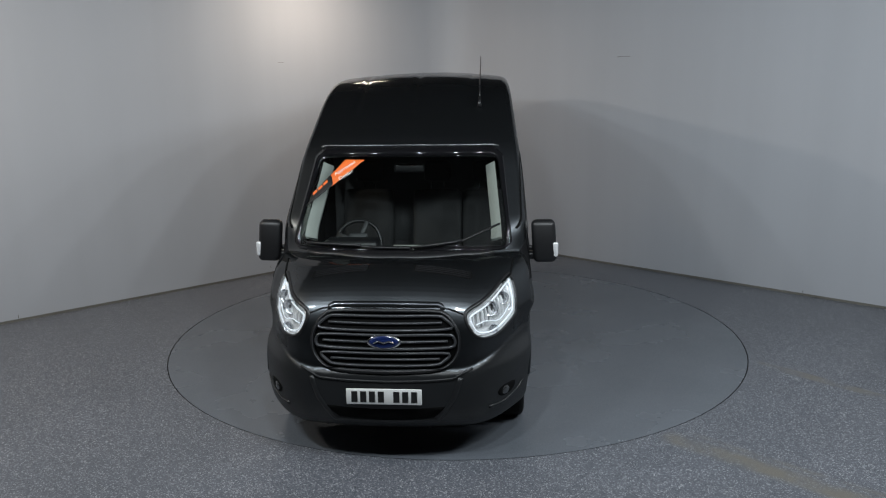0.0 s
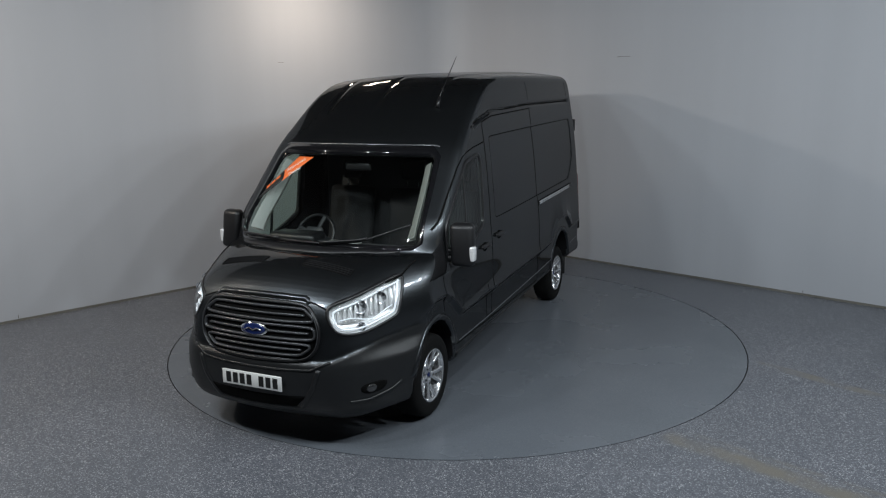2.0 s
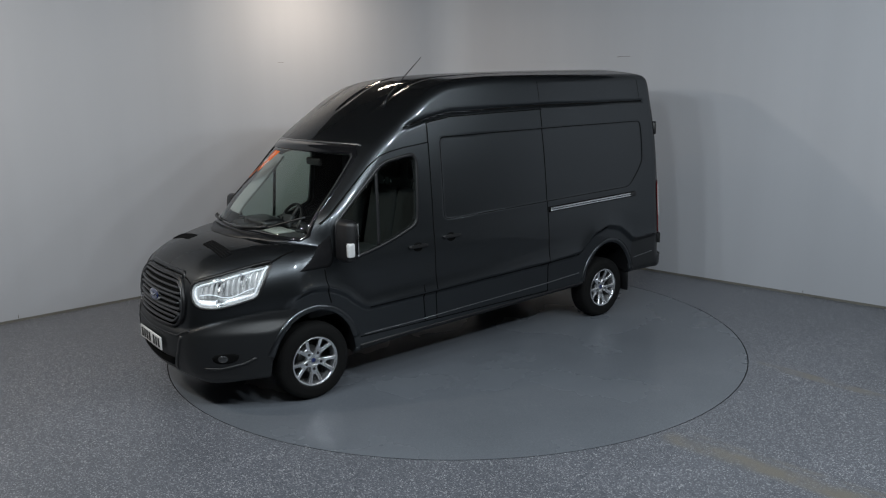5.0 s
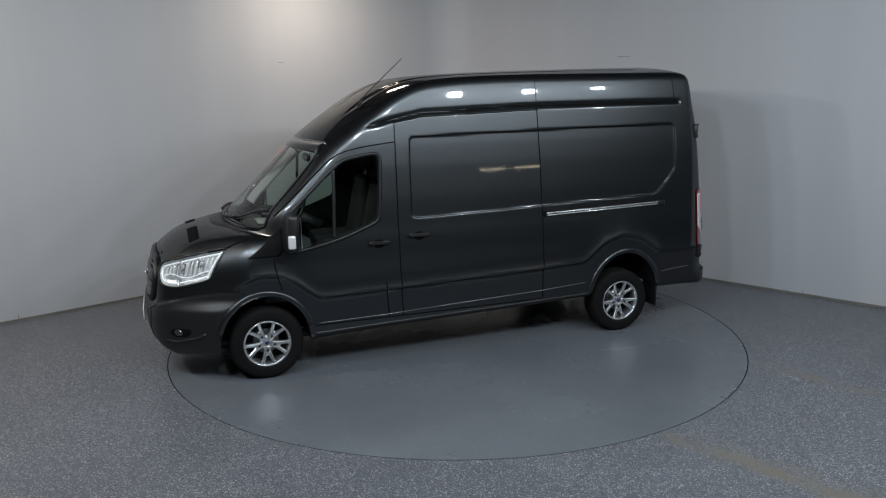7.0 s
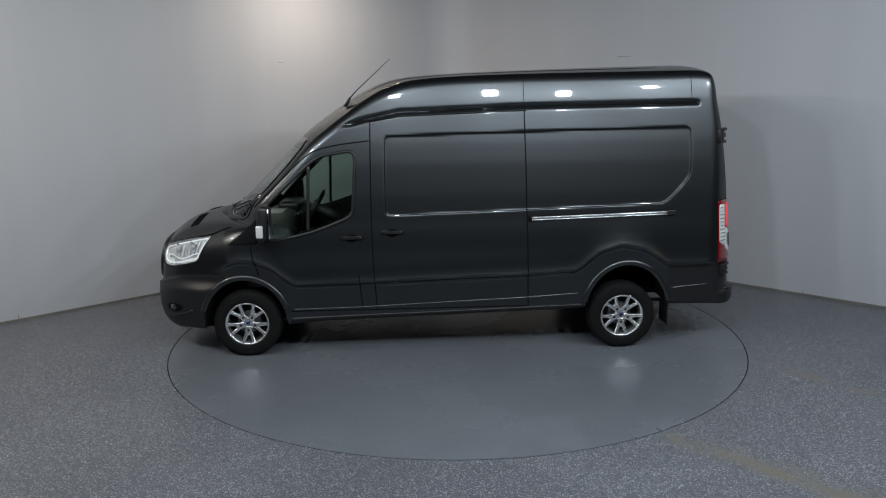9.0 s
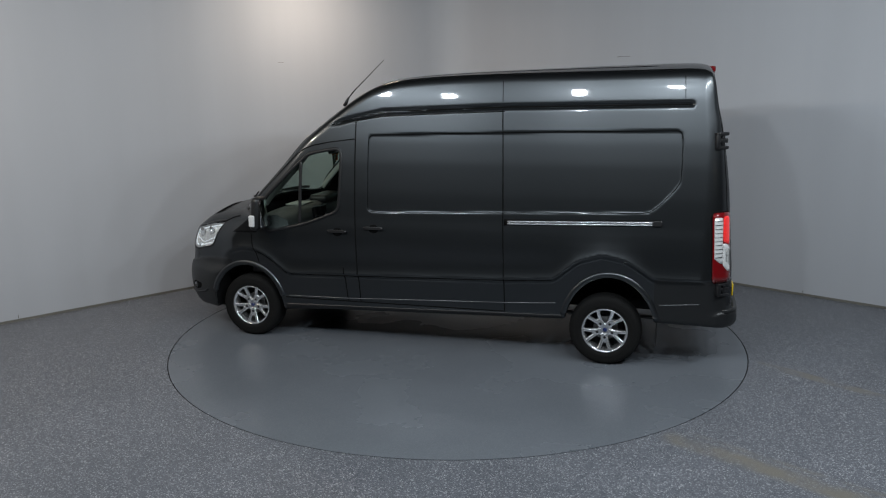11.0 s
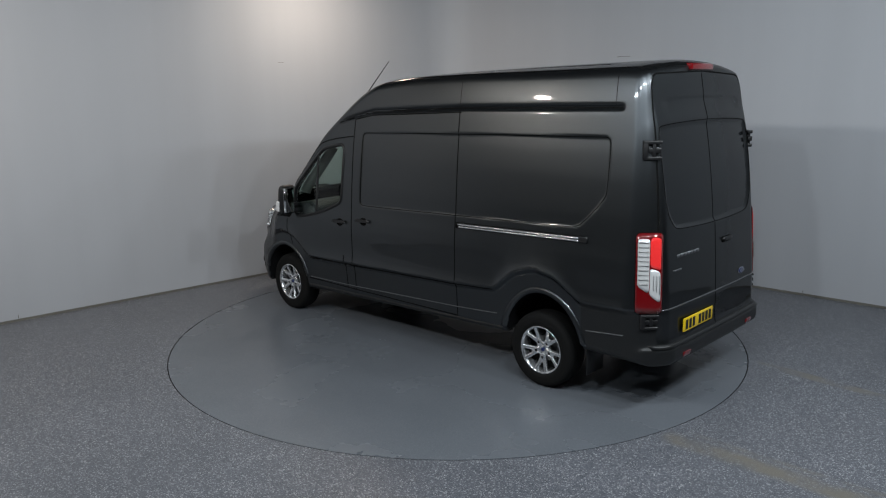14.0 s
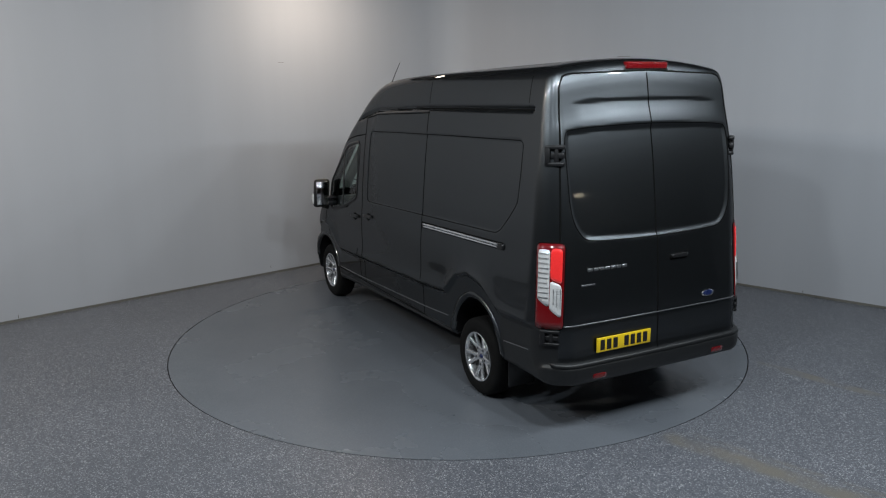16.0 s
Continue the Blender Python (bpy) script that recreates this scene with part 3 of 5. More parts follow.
def stack(bm, rows, closed, mi=0):
    """Quads between rows of points."""
    vs = [[bm.verts.new(c) for c in row] for row in rows]
    for a, b in zip(vs, vs[1:]):
        n = len(a)
        for k in range(n if closed else n - 1):
            bm.faces.new((a[k], a[(k + 1) % n], b[(k + 1) % n], b[k])).material_index = mi
    return vs


def add_patch(bm, view, outline, off=0.004, depth=0.012, gap=0.03, rings=8, mi=0, dome=0.0):
    """A sheet on the skin, with a rim that goes down into it. The outline is star-shaped about its middle."""
    p = resample(outline, gap)
    c = p.mean(0)
    rows = []
    flat, n0 = view.lay(p)
    rows.append(flat - n0 * depth)
    for k in range(rings):
        t = k / rings
        q, n = view.lay(c + (p - c) * (1 - t))
        rows.append(q + n * (off + dome * (1 - (1 - t) ** 2)))
    vs = stack(bm, rows, True, mi)
    q, n = view.lay(c[None])
    mid = bm.verts.new((q + n * (off + dome))[0])
    last = vs[-1]
    for k in range(len(last)):
        bm.faces.new((last[k], last[(k + 1) % len(last)], mid)).material_index = mi


def add_ring(bm, view, inner, outer, off=0.005, depth=0.01, gap=0.03, mi=0, bulge=0.0):
    """A flat frame between two outlines on the skin."""
    a, b = resample(inner, gap), resample(outer, gap)
    n = max(len(a), len(b))
    a = resample(inner, 1e-9 + (np.linalg.norm(np.diff(np.vstack([a, a[:1]]), axis=0), axis=1).sum() + 1e-6) / (n + 0.5))[:n]
    # match every inner point with the nearest on the outer line
    dense = resample(outer, 0.004)
    b = dense[np.argmin(((a[:, None] - dense[None]) ** 2).sum(2), 1)]
    rows = []
    for t, o in ((0, -depth), (0, off), (0.5, off + bulge), (1, off), (1, -depth)):
        q, nn = view.lay(a * (1 - t) + b * t)
        rows.append(q + nn * o)
    stack(bm, rows, True, mi)


def add_strip(bm, view, line, width, off=0.002, depth=0.006, gap=0.03, closed=False, mi=0):
    """A narrow band along a line on the skin."""
    p = resample(line, gap, closed)
    t = np.roll(p, -1, 0) - np.roll(p, 1, 0)
    if not closed:
        t[0], t[-1] = p[1] - p[0], p[-1] - p[-2]
    n2 = np.stack([-t[:, 1], t[:, 0]], 1) / (np.linalg.norm(t, axis=1, keepdims=True) + 1e-9)
    rows = []
    for w, o in ((-0.5, -depth), (-0.5, off), (0, off * 1.3), (0.5, off), (0.5, -depth)):
        q, nn = view.lay(p + n2 * width * w)
        rows.append(q + nn * o)
    vs = stack(bm, rows, closed, mi)
    if not closed:
        bm.faces.new([r[0] for r in vs]).material_index = mi
        bm.faces.new([r[-1] for r in vs]).material_index = mi


van = new("van")
tagged(van, "dark metallic grey high-roof panel van, parked on the turntable", "van")


def part(name, bm, material, parent=None, label="", smooth=True):
    """One mesh of the van; a part of the van itself sits at the van's place on the turntable."""
    bmesh.ops.recalc_face_normals(bm, faces=bm.faces)
    ob = link(name, bm, material, parent or van, label, smooth)
    if parent is None or parent is van:
        ob.location = OFF
    return ob


SCREEN = smooth_line([(0.0, 1.418), (0.45, 1.410), (0.79, 1.385), (0.842, 1.39), (0.845, 1.46), (0.768, 1.97), (0.755, 2.04), (0.69, 2.05), (0.0, 2.06),
                      (-0.69, 2.05), (-0.755, 2.04), (-0.768, 1.97), (-0.845, 1.46), (-0.842, 1.39), (-0.79, 1.385), (-0.45, 1.410)], 3)
WINDOW = smooth_line([(3.50, 1.20), (3.50, 1.48), (3.45, 1.545), (3.05, 1.915), (2.97, 1.965), (2.87, 1.985), (2.72, 2.01), (2.655, 2.01),
                      (2.645, 1.95), (2.675, 1.50), (2.685, 1.42), (2.76, 1.385), (3.05, 1.275), (3.42, 1.195)], 3)
WIN_D = Table(WINDOW, 2.2, 3.9, 0.9, 2.4)
SCR_D = Table(SCREEN, -1.1, 1.1, 1.2, 2.4)

HEADLAMP = smooth_line([(-2.872, 1.07), (-2.868, 0.99), (-2.82, 0.915), (-2.70, 0.898), (-2.60, 0.905), (-2.40, 0.955), (-2.345, 0.975), (-2.325, 1.00), (-2.27, 1.18),
                        (-2.255, 1.232), (-2.295, 1.23), (-2.48, 1.19), (-2.70, 1.135), (-2.82, 1.105)], 3)
LAMP_D = Table(HEADLAMP, -3.2, -1.9, 0.6, 1.5)


def build_shell():
    h = 0.018
    v, q = net(solid, (-1.29, -h / 2, 0.12), (4.90, 1.14, 2.92), h)
    # even edges where the moulded bumpers meet the paint
    for zone, level in ((v[:, 0] < -0.42, np.full(len(v), 0.878)),):
        m = zone & (np.abs(v[:, 2] - level) < h / 2) & (np.abs(skin(v)) < 0.01)
        v[m, 2] = level[m]
    n = gradient(solid, v)
    outer = np.abs(skin(v)) < 0.012
    n[outer] = gradient(skin, v[outer])
    # other half
    k = len(v)
    v2, n2 = v * (1, -1, 1), n * (1, -1, 1)
    v, n = np.concatenate([v, v2]), np.concatenate([n, n2])
    q = np.concatenate([q, q[:, ::-1] + k])
    c, cn = v[q].mean(1), n[q].mean(1)
    x, y, z = c.T
    ay = np.abs(y)
    out = np.abs(skin(c)) < 0.02
    # openings for the glass
    cut = (WIN_D(x, z) < np.where(out, 0.013, 0.032)) & (ay > 0.72)
    cut |= (SCR_D(y, z) < np.where(out, 0.013, 0.03)) & (x > 2.75) & (x < 3.95) & (skin(c) > -0.09) & (np.abs(cn[:, 0]) > 0.3)
    lamp_u = -R2 * x + R2 * ay
    cut |= (LAMP_D(lamp_u, z) < 0.004) & (x > 3.9)
    gut = np.interp(x, (-0.75, 1.0, 2.2, 2.5, 2.8, 3.0, 3.2), (2.44, 2.425, 2.385, 2.325, 2.25, 2.19, 2.08))
    kind = np.full(len(q), "body", dtype=object)
    kind[(z > gut) & (x < 3.2)] = "roof"
    door_front = np.interp(z, (0.4, 0.8, 1.05, 1.16, 1.30, 1.55, 2.0, 2.13), (3.52, 3.60, 3.65, 3.66, 3.66, 3.62, 3.10, 2.9))
    door = (x > 2.487) & (x < door_front) & (z > 0.47) & (z < 2.12) & (ay > 0.75)
    kind[door & (y > 0)] = "front_door"
    kind[door & (y < 0)] = "front_door_far"
    kind[(x > 0.975) & (x < 2.47) & (z > 0.47) & (z < gut - 0.03) & (y > 0.75)] = "sliding_door"
    back = (x < -0.80) & (cn[:, 0] < -0.55) & (z > 0.878) & (z < 2.70) & (ay < 0.86)
    kind[back & (y > 0)] = "rear_door"
    kind[back & (y < 0)] = "rear_door_far"
    kind[(x > 3.92) & (cn[:, 2] > 0.35) & (z > 1.08) & (ay < 0.86)] = "bonnet"
    kind[(x > 3.92) & (z < bumper_top(y))] = "front_bumper"
    kind[(x < -0.44) & (z < 0.878) & ~((cn[:, 0] < -0.5) & (z > 0.61) & (ay < 0.90))] = "rear_bumper"
    kind[~out] = "lining"
    labels = {"front_bumper": ("plastic", "dark grey moulded bumper"), "rear_bumper": ("plastic", "dark grey moulded bumper with a step"), "lining": ("lining", "")}
    for name in ("body", "roof", "front_door", "front_door_far", "sliding_door", "rear_door", "rear_door_far", "bonnet", "front_bumper", "rear_bumper", "lining"):
        faces = q[(kind == name) & ~cut]
        used, back_i = np.unique(faces, return_inverse=True)
        me = bpy.data.meshes.new(name)
        me.from_pydata(v[used].tolist(), [], back_i.reshape(-1, 4).tolist())
        me.polygons.foreach_set("use_smooth", [True] * len(me.polygons))
        material, label = labels.get(name, ("paint", ""))
        me.materials.append(M[material])
        if name != "lining":
            me.normals_split_custom_set_from_vertices(n[used].tolist())
        ob = new(name.replace("_far", ""), me)
        ob.parent, ob.location = van, OFF
        tagged(ob, label)
        PARTS[name] = ob


PARTS = {}
build_shell()


# ---------------------------------------------------------------- the van's parts
def mirrored(side):
    return LEFT if side > 0 else RIGHT


def diag(side, rear=False):
    """A view onto a corner of the van at 45 degrees."""
    if rear:
        return View((-2.3, 2.3 * side, 0), (R2, R2 * side, 0), (0, 0, 1), (R2, -R2 * side, 0))
    return View((3.25, 3.25 * side, 0), (-R2, R2 * side, 0), (0, 0, 1), (-R2, -R2 * side, 0))


def rounded(u0, u1, v0, v1, r, k=5):
    pts = []
    for cx, cy, a0 in ((u1 - r, v1 - r, 0), (u0 + r, v1 - r, 90), (u0 + r, v0 + r, 180), (u1 - r, v0 + r, 270)):
        for i in range(k + 1):
            a = radians(a0 + 90 * i / k)
            pts.append((cx + r * math.cos(a), cy + r * math.sin(a)))
    return np.array(pts)


def build_glass():
    bm = bmesh.new()
    add_patch(bm, FRONT, grow(SCREEN, 0.012), off=0.003, depth=0.002, gap=0.04, rings=10)
    ws = part("windscreen", bm, "screen", label="clear raked windscreen with a black border")
    ws.visible_shadow = False
    bm = bmesh.new()
    outer = smooth_line([(0.0, 1.388), (0.5, 1.380), (0.81, 1.355), (0.868, 1.365), (0.872, 1.44), (0.81, 1.98), (0.795, 2.10), (0.75, 2.124), (0.0, 2.134),
                         (-0.75, 2.124), (-0.795, 2.10), (-0.81, 1.98), (-0.872, 1.44), (-0.868, 1.365), (-0.81, 1.355), (-0.5, 1.380)], 3)
    add_ring(bm, FRONT, SCREEN, outer, off=0.006, depth=0.02)
    part("border", bm, "gloss", ws, "gloss black printed border")
    # bright lip above the glass
    bm = bmesh.new()
    add_strip(bm, FRONT, [(-0.765, 2.118), (-0.72, 2.130), (0.0, 2.138), (0.72, 2.130), (0.765, 2.118)], 0.009, off=0.005)
    part("screen_lip", bm, "satin", ws)
    for side in (1, -1):
        v = mirrored(side)
        bm = bmesh.new()
        add_patch(bm, v, grow(WINDOW, 0.01), off=0.003, depth=0.002, gap=0.04, rings=8)
        w = part("side_window", bm, "glass", label="tinted green door window in a black rubber frame")
        w.visible_shadow = False
        bm = bmesh.new()
        add_ring(bm, v, WINDOW, grow(WINDOW, 0.032), off=0.005, depth=0.02, bulge=0.004)
        part("window_frame", bm, "black", w)
        bm = bmesh.new()
        add_strip(bm, v, [(3.10, 1.27), (3.075, 1.90)], 0.03, off=0.005)
        part("window_bar", bm, "black", w)
        # black triangle ahead of the mirror
        bm = bmesh.new()
        add_patch(bm, v, [(3.88, 1.15), (3.60, 1.155), (3.565, 1.20), (3.565, 1.42), (3.64, 1.345), (3.78, 1.225)], off=0.003, depth=0.01, rings=4)
        part("corner_panel", bm, "lining", w)
    bm = bmesh.new()
    add_strip(bm, FRONT, [(-0.74, 1.355), (-0.5, 1.368), (0.0, 1.376), (0.5, 1.368), (0.74, 1.355)], 0.02, off=0.006, depth=0.01)
    part("scuttle", bm, "black", label="black plastic scuttle panel")
    # sticker in the corner of the glass
    bm = bmesh.new()
    add_patch(bm, FRONT, [(-0.355, 2.022), (-0.52, 2.022), (-0.64, 1.895), (-0.615, 1.815)], off=0.006, depth=0.001, gap=0.02, rings=3)
    st = part("sticker", bm, "orange", ws, "orange corner sticker with white words")
    bm = bmesh.new()
    add_patch(bm, FRONT, [(-0.62, 1.885), (-0.64, 1.90), (-0.735, 1.785), (-0.815, 1.66), (-0.79, 1.68), (-0.60, 1.83)], off=0.007, depth=0.001, gap=0.02, rings=3)
    part("sticker_tip", bm, "ink", ws)
    bm = bmesh.new()
    for k in range(3):
        c = np.array([-0.74 + 0.04 * k, 1.765 + 0.037 * k])
        add_patch(bm, FRONT, c + np.array([(-0.02, -0.022), (0.012, 0.008), (0.0, 0.022), (-0.032, -0.006)]), off=0.0085, depth=0.001, gap=0.01, rings=2)
    part("sticker_mark", bm, "orange", ws)
    for k, word in enumerate(("Approved", "Dealer")):
        cu = bpy.data.curves.new("sticker_word", "FONT")
        cu.body, cu.size, cu.align_x, cu.extrude = word, 0.050, "CENTER", 0.0004
        p, n = FRONT.lay(np.array([(-0.505 + 0.017 * k, 1.945 - 0.052 * k)]))
        z = Vector(n[0])
        xax = (Vector((0, 0.73, 0.69)) - z * Vector((0, 0.73, 0.69)).dot(z)).normalized()
        m = Matrix((xax, z.cross(xax), z)).transposed().to_4x4()
        tmp = bpy.data.objects.new("sticker_word", cu)
        scene.collection.objects.link(tmp)
        me = bpy.data.meshes.new_from_object(tmp.evaluated_get(bpy.context.evaluated_depsgraph_get()))
        bpy.data.objects.remove(tmp)
        ob = new("sticker_word", me)
        me.materials.append(M["stick_white"])
        ob.parent = ws
        ob.matrix_basis = Matrix.Translation(Vector(p[0]) + z * 0.010) @ m


def build_seams():
    lines = {
        1: [[(3.595, 0.835), (3.62, 0.93), (3.65, 1.05), (3.655, 1.14)], [(3.62, 1.50), (3.45, 1.66), (3.14, 1.955), (3.03, 2.03), (2.93, 2.062), (2.765, 2.092), (2.49, 2.124)],
            [(2.478, 2.30), (2.484, 1.9), (2.487, 1.39), (2.480, 0.92), (2.455, 0.47)], [(2.625, 0.83), (2.62, 0.75), (2.595, 0.48)],
            [(1.0, 2.40), (0.985, 1.9), (0.977, 1.45), (0.955, 0.47)], [(3.31, 0.47), (2.455, 0.47), (0.955, 0.475)]],
    }
    lines[-1] = lines[1][:3]
    for side in (1, -1):
        v = mirrored(side)
        for line in lines[side]:
            bm = bmesh.new()
            add_strip(bm, v, line, 0.011, off=0.0015)
            part("shut_line", bm, "seam")
        bm = bmesh.new()
        add_strip(bm, v, [(-0.69, 2.437), (1.0, 2.424), (2.2, 2.383), (2.5, 2.325), (2.74, 2.262)], 0.014, off=0.002)
        part("roof_gutter", bm, "seam")
        bm = bmesh.new()
        add_strip(bm, v, [(0.98, 2.385), (2.2, 2.345), (2.47, 2.30)], 0.010, off=0.0015)
        part("shut_line", bm, "seam")
        # thin black line along the step round the pressed side panel
        bm = bmesh.new()
        add_strip(bm, v, SIDE_PANEL, 0.007, off=0.0022, gap=0.02, closed=True)
        part("panel_edge_line", bm, "seam")
        for line in ([(1.0, 2.44), (1.005, 2.66)], [(-0.63, 2.46), (-0.62, 2.68)]):
            bm = bmesh.new()
            add_strip(bm, v, line, 0.006, off=0.001)
            part("roof_joint", bm, "seam")
        # black strip paints the shade just under the side crease
        bm = bmesh.new()
        add_strip(bm, v, [(0.50, 0.818), (0.985, 0.790), (2.49, 0.747), (3.22, 0.732)], 0.010, off=0.001)
        part("crease_shade", bm, "seam")
        # sill lines; the left ones are bright to paint in a thin highlight
        for line in ([(3.27, 0.488), (2.61, 0.50), (0.97, 0.563), (0.465, 0.593)], [(-0.484, 0.631), (-0.83, 0.662)]):
            bm = bmesh.new()
            add_strip(bm, v, line, 0.007, off=0.004)
            part("sill_line", bm, "satin" if side > 0 else "plastic")
        bm = bmesh.new()
        add_strip(bm, v, [(3.31, 0.375), (1.7, 0.415), (0.40, 0.452)], 0.05, off=0.004, depth=0.02)
        part("sill", bm, "black")
        # wheel arch lips
        for cx, rx, rz in ARCHES:
            arc = []
            low = math.degrees(math.asin(0.14 / rz))
            for k in range(33):
                a = radians(low + (180 - 2 * low) * k / 32)
                arc.append((cx + (rx + 0.026) * math.cos(a), 0.335 + (rz + 0.026) * math.sin(a)))
            bm = bmesh.new()
            add_strip(bm, v, arc, 0.050, off=0.006, depth=0.03)
            part("arch_lip", bm, "paint")
    # rear doors and tailgate lines
    for pts, w in (([(0.0, 0.88), (0.0, 2.70)], 0.011), ([(0.875, 0.90), (0.872, 1.5), (0.85, 2.0), (0.80, 2.60), (0.76, 2.675), (0.70, 2.69), (0.0, 2.715),
                    (-0.70, 2.69), (-0.76, 2.675), (-0.80, 2.60), (-0.85, 2.0), (-0.872, 1.5), (-0.875, 0.90)], 0.012)):
        bm = bmesh.new()
        add_strip(bm, REAR, pts, w, off=0.0015)
        part("shut_line", bm, "seam")
    bm = bmesh.new()
    add_strip(bm, REAR, [(0.87, 0.885), (0.0, 0.885), (-0.87, 0.885)], 0.010, off=0.003)
    part("door_foot_trim", bm, "satin")
    bm = bmesh.new()
    add_strip(bm, REAR, [(0.0, 0.60), (0.0, 0.875)], 0.010, off=0.0015)
    part("shut_line", bm, "seam")
    # thin black line along the step round the pressed rear panel
    bm = bmesh.new()
    add_strip(bm, REAR, REAR_PANEL, 0.006, off=0.0022, closed=True)
    part("panel_edge_line", bm, "seam")
    # bonnet edge
    bm = bmesh.new()
    add_strip(bm, FRONT, [(-0.40, 1.105), (-0.38, 1.142), (-0.2, 1.150), (0.0, 1.153), (0.2, 1.150), (0.38, 1.142), (0.40, 1.105)], 0.03, off=0.004, depth=0.004)
    part("bonnet_lip", bm, "paint", PARTS["bonnet"])
    bm = bmesh.new()
    add_strip(bm, FRONT, [(-0.555, 1.07), (-0.45, 1.11), (-0.36, 1.128), (0.0, 1.135), (0.36, 1.128), (0.45, 1.11), (0.555, 1.07)], 0.010, off=0.001)
    part("shut_line", bm, "seam")
    for side in (1, -1):
        bm = bmesh.new()
        add_strip(bm, TOP, [(4.20, 0.80 * side), (4.05, 0.86 * side), (3.86, 0.885 * side)], 0.010, off=0.005)
        part("shut_line", bm, "seam")
        # air vents in the bonnet
        bm = bmesh.new()
        add_patch(bm, TOP, rounded(4.255, 4.35, 0.165, 0.585, 0.015) * (1, side), off=0.002, depth=0.004, rings=3)
        vent = part("bonnet_vent", bm, "seam", label="black slatted air vent in the bonnet")
        for k in range(4):
            bm = bmesh.new()
            x = 4.268 + 0.023 * k
            add_strip(bm, TOP, [(x, 0.175 * side), (x, 0.575 * side)], 0.009, off=0.007)
            part("slat", bm, "lining", vent)


def build_side_trim():
    # door handles, each over a flat black oval that paints the recess shade
    for x, z, sides in ((2.68, 1.198, (1, -1)), (2.288, 1.243, (1,))):
        for side in sides:
            v = mirrored(side)
            bm = bmesh.new()
            add_patch(bm, v, np.array([(x + 0.055 * math.cos(a), z - 0.004 + 0.042 * math.sin(a)) for a in np.linspace(0, 6.28, 25)[:-1]]), off=0.002, depth=0.004, gap=0.012, rings=3)
            cup_shade = part("door_handle", bm, "seam", label="black pull handle over a flat black oval painted as recess shade")
            bm = bmesh.new()
            add_patch(bm, v, rounded(x - 0.105, x + 0.105, z - 0.012, z + 0.018, 0.014), off=0.026, depth=-0.004, gap=0.012, rings=4)
            part("grip", bm, "black", cup_shade)
    # track of the sliding door
    bm = bmesh.new()
    add_strip(bm, LEFT, [(0.965, 1.352), (-0.475, 1.390)], 0.058, off=0.002)
    track = part("door_track", bm, "seam", label="bright metal runner of the sliding door")
    bm = bmesh.new()
    add_strip(bm, LEFT, [(0.93, 1.361), (-0.40, 1.396)], 0.017, off=0.012)
    part("rail", bm, "alloy", track)
    bm = bmesh.new()
    add_strip(bm, LEFT, [(0.93, 1.339), (-0.40, 1.374)], 0.015, off=0.010)
    part("rail", bm, "alloy", track)
    bm = bmesh.new()
    add_patch(bm, LEFT, rounded(-0.48, -0.40, 1.362, 1.412, 0.01), off=0.016, depth=0.0, gap=0.012, rings=3)
    part("end_cap", bm, "black", track)
    # mirrors
    for side in (1, -1):
        bm = bmesh.new()
        add_box(bm, (3.435, 1.05 * side, 1.205), (3.55, 1.245 * side, 1.55), 0.045, 4)
        for vtx in bm.verts:
            t = (vtx.co.z - 1.205) / 0.345
            vtx.co.x += 0.03 * (1 - t) - 0.05 * (abs(vtx.co.y) - 1.05) * 2 * (1 if vtx.co.x > 3.48 else 0.3)
            vtx.co.y -= side * 0.02 * t
        mir = part("door_mirror", bm, "black", label="tall black door mirror with a clear side lamp")
        bm = bmesh.new()
        add_box(bm, (3.44, 0.95 * side, 1.225), (3.53, 1.10 * side, 1.285), 0.02, 3)
        add_box(bm, (3.45, 0.95 * side, 1.30), (3.52, 1.08 * side, 1.335), 0.012, 2)
        part("arm", bm, "black", mir)
        bm = bmesh.new()
        add_box(bm, (3.485, 1.205 * side, 1.25), (3.552, 1.25 * side, 1.37), 0.014, 3)
        part("side_lamp", bm, "clear", mir, "clear side lamp lens")
        bm = bmesh.new()
        add_box(bm, (3.428, 1.075 * side, 1.24), (3.437, 1.215 * side, 1.52), 0.003, 1)
        part("mirror_glass", bm, "mirror", mir)
    # aerial
    bm = bmesh.new()
    add_tube(bm, [(2.73, AERIAL_Y, 2.44), (2.68, AERIAL_Y, 2.53)], [0.022, 0.010], 10)
    aerial = part("aerial", bm, "black", label="thin black whip aerial on the roof")
    bm = bmesh.new()
    add_tube(bm, [(2.685, AERIAL_Y, 2.52), (2.61, AERIAL_Y, 2.60), (2.285, AERIAL_Y, 2.89)], [0.007, 0.006, 0.003], 6)
    part("rod", bm, "black", aerial)
    # wipers
    for pts in ([(0.12, 1.39), (0.45, 1.42), (0.77, 1.535)], [(-0.72, 1.40), (-0.3, 1.40), (0.10, 1.395)]):
        p, n = FRONT.lay(resample(pts, 0.06, False))
        bm = bmesh.new()
        add_tube(bm, p + n * 0.022, 0.009, 6)
        wip = part("wiper", bm, "black")
        bm = bmesh.new()
        add_tube(bm, (p + n * 0.04)[: len(p) // 2 + 1], 0.011, 6)
        part("wiper_arm", bm, "black", wip)


AERIAL_Y = 0.59


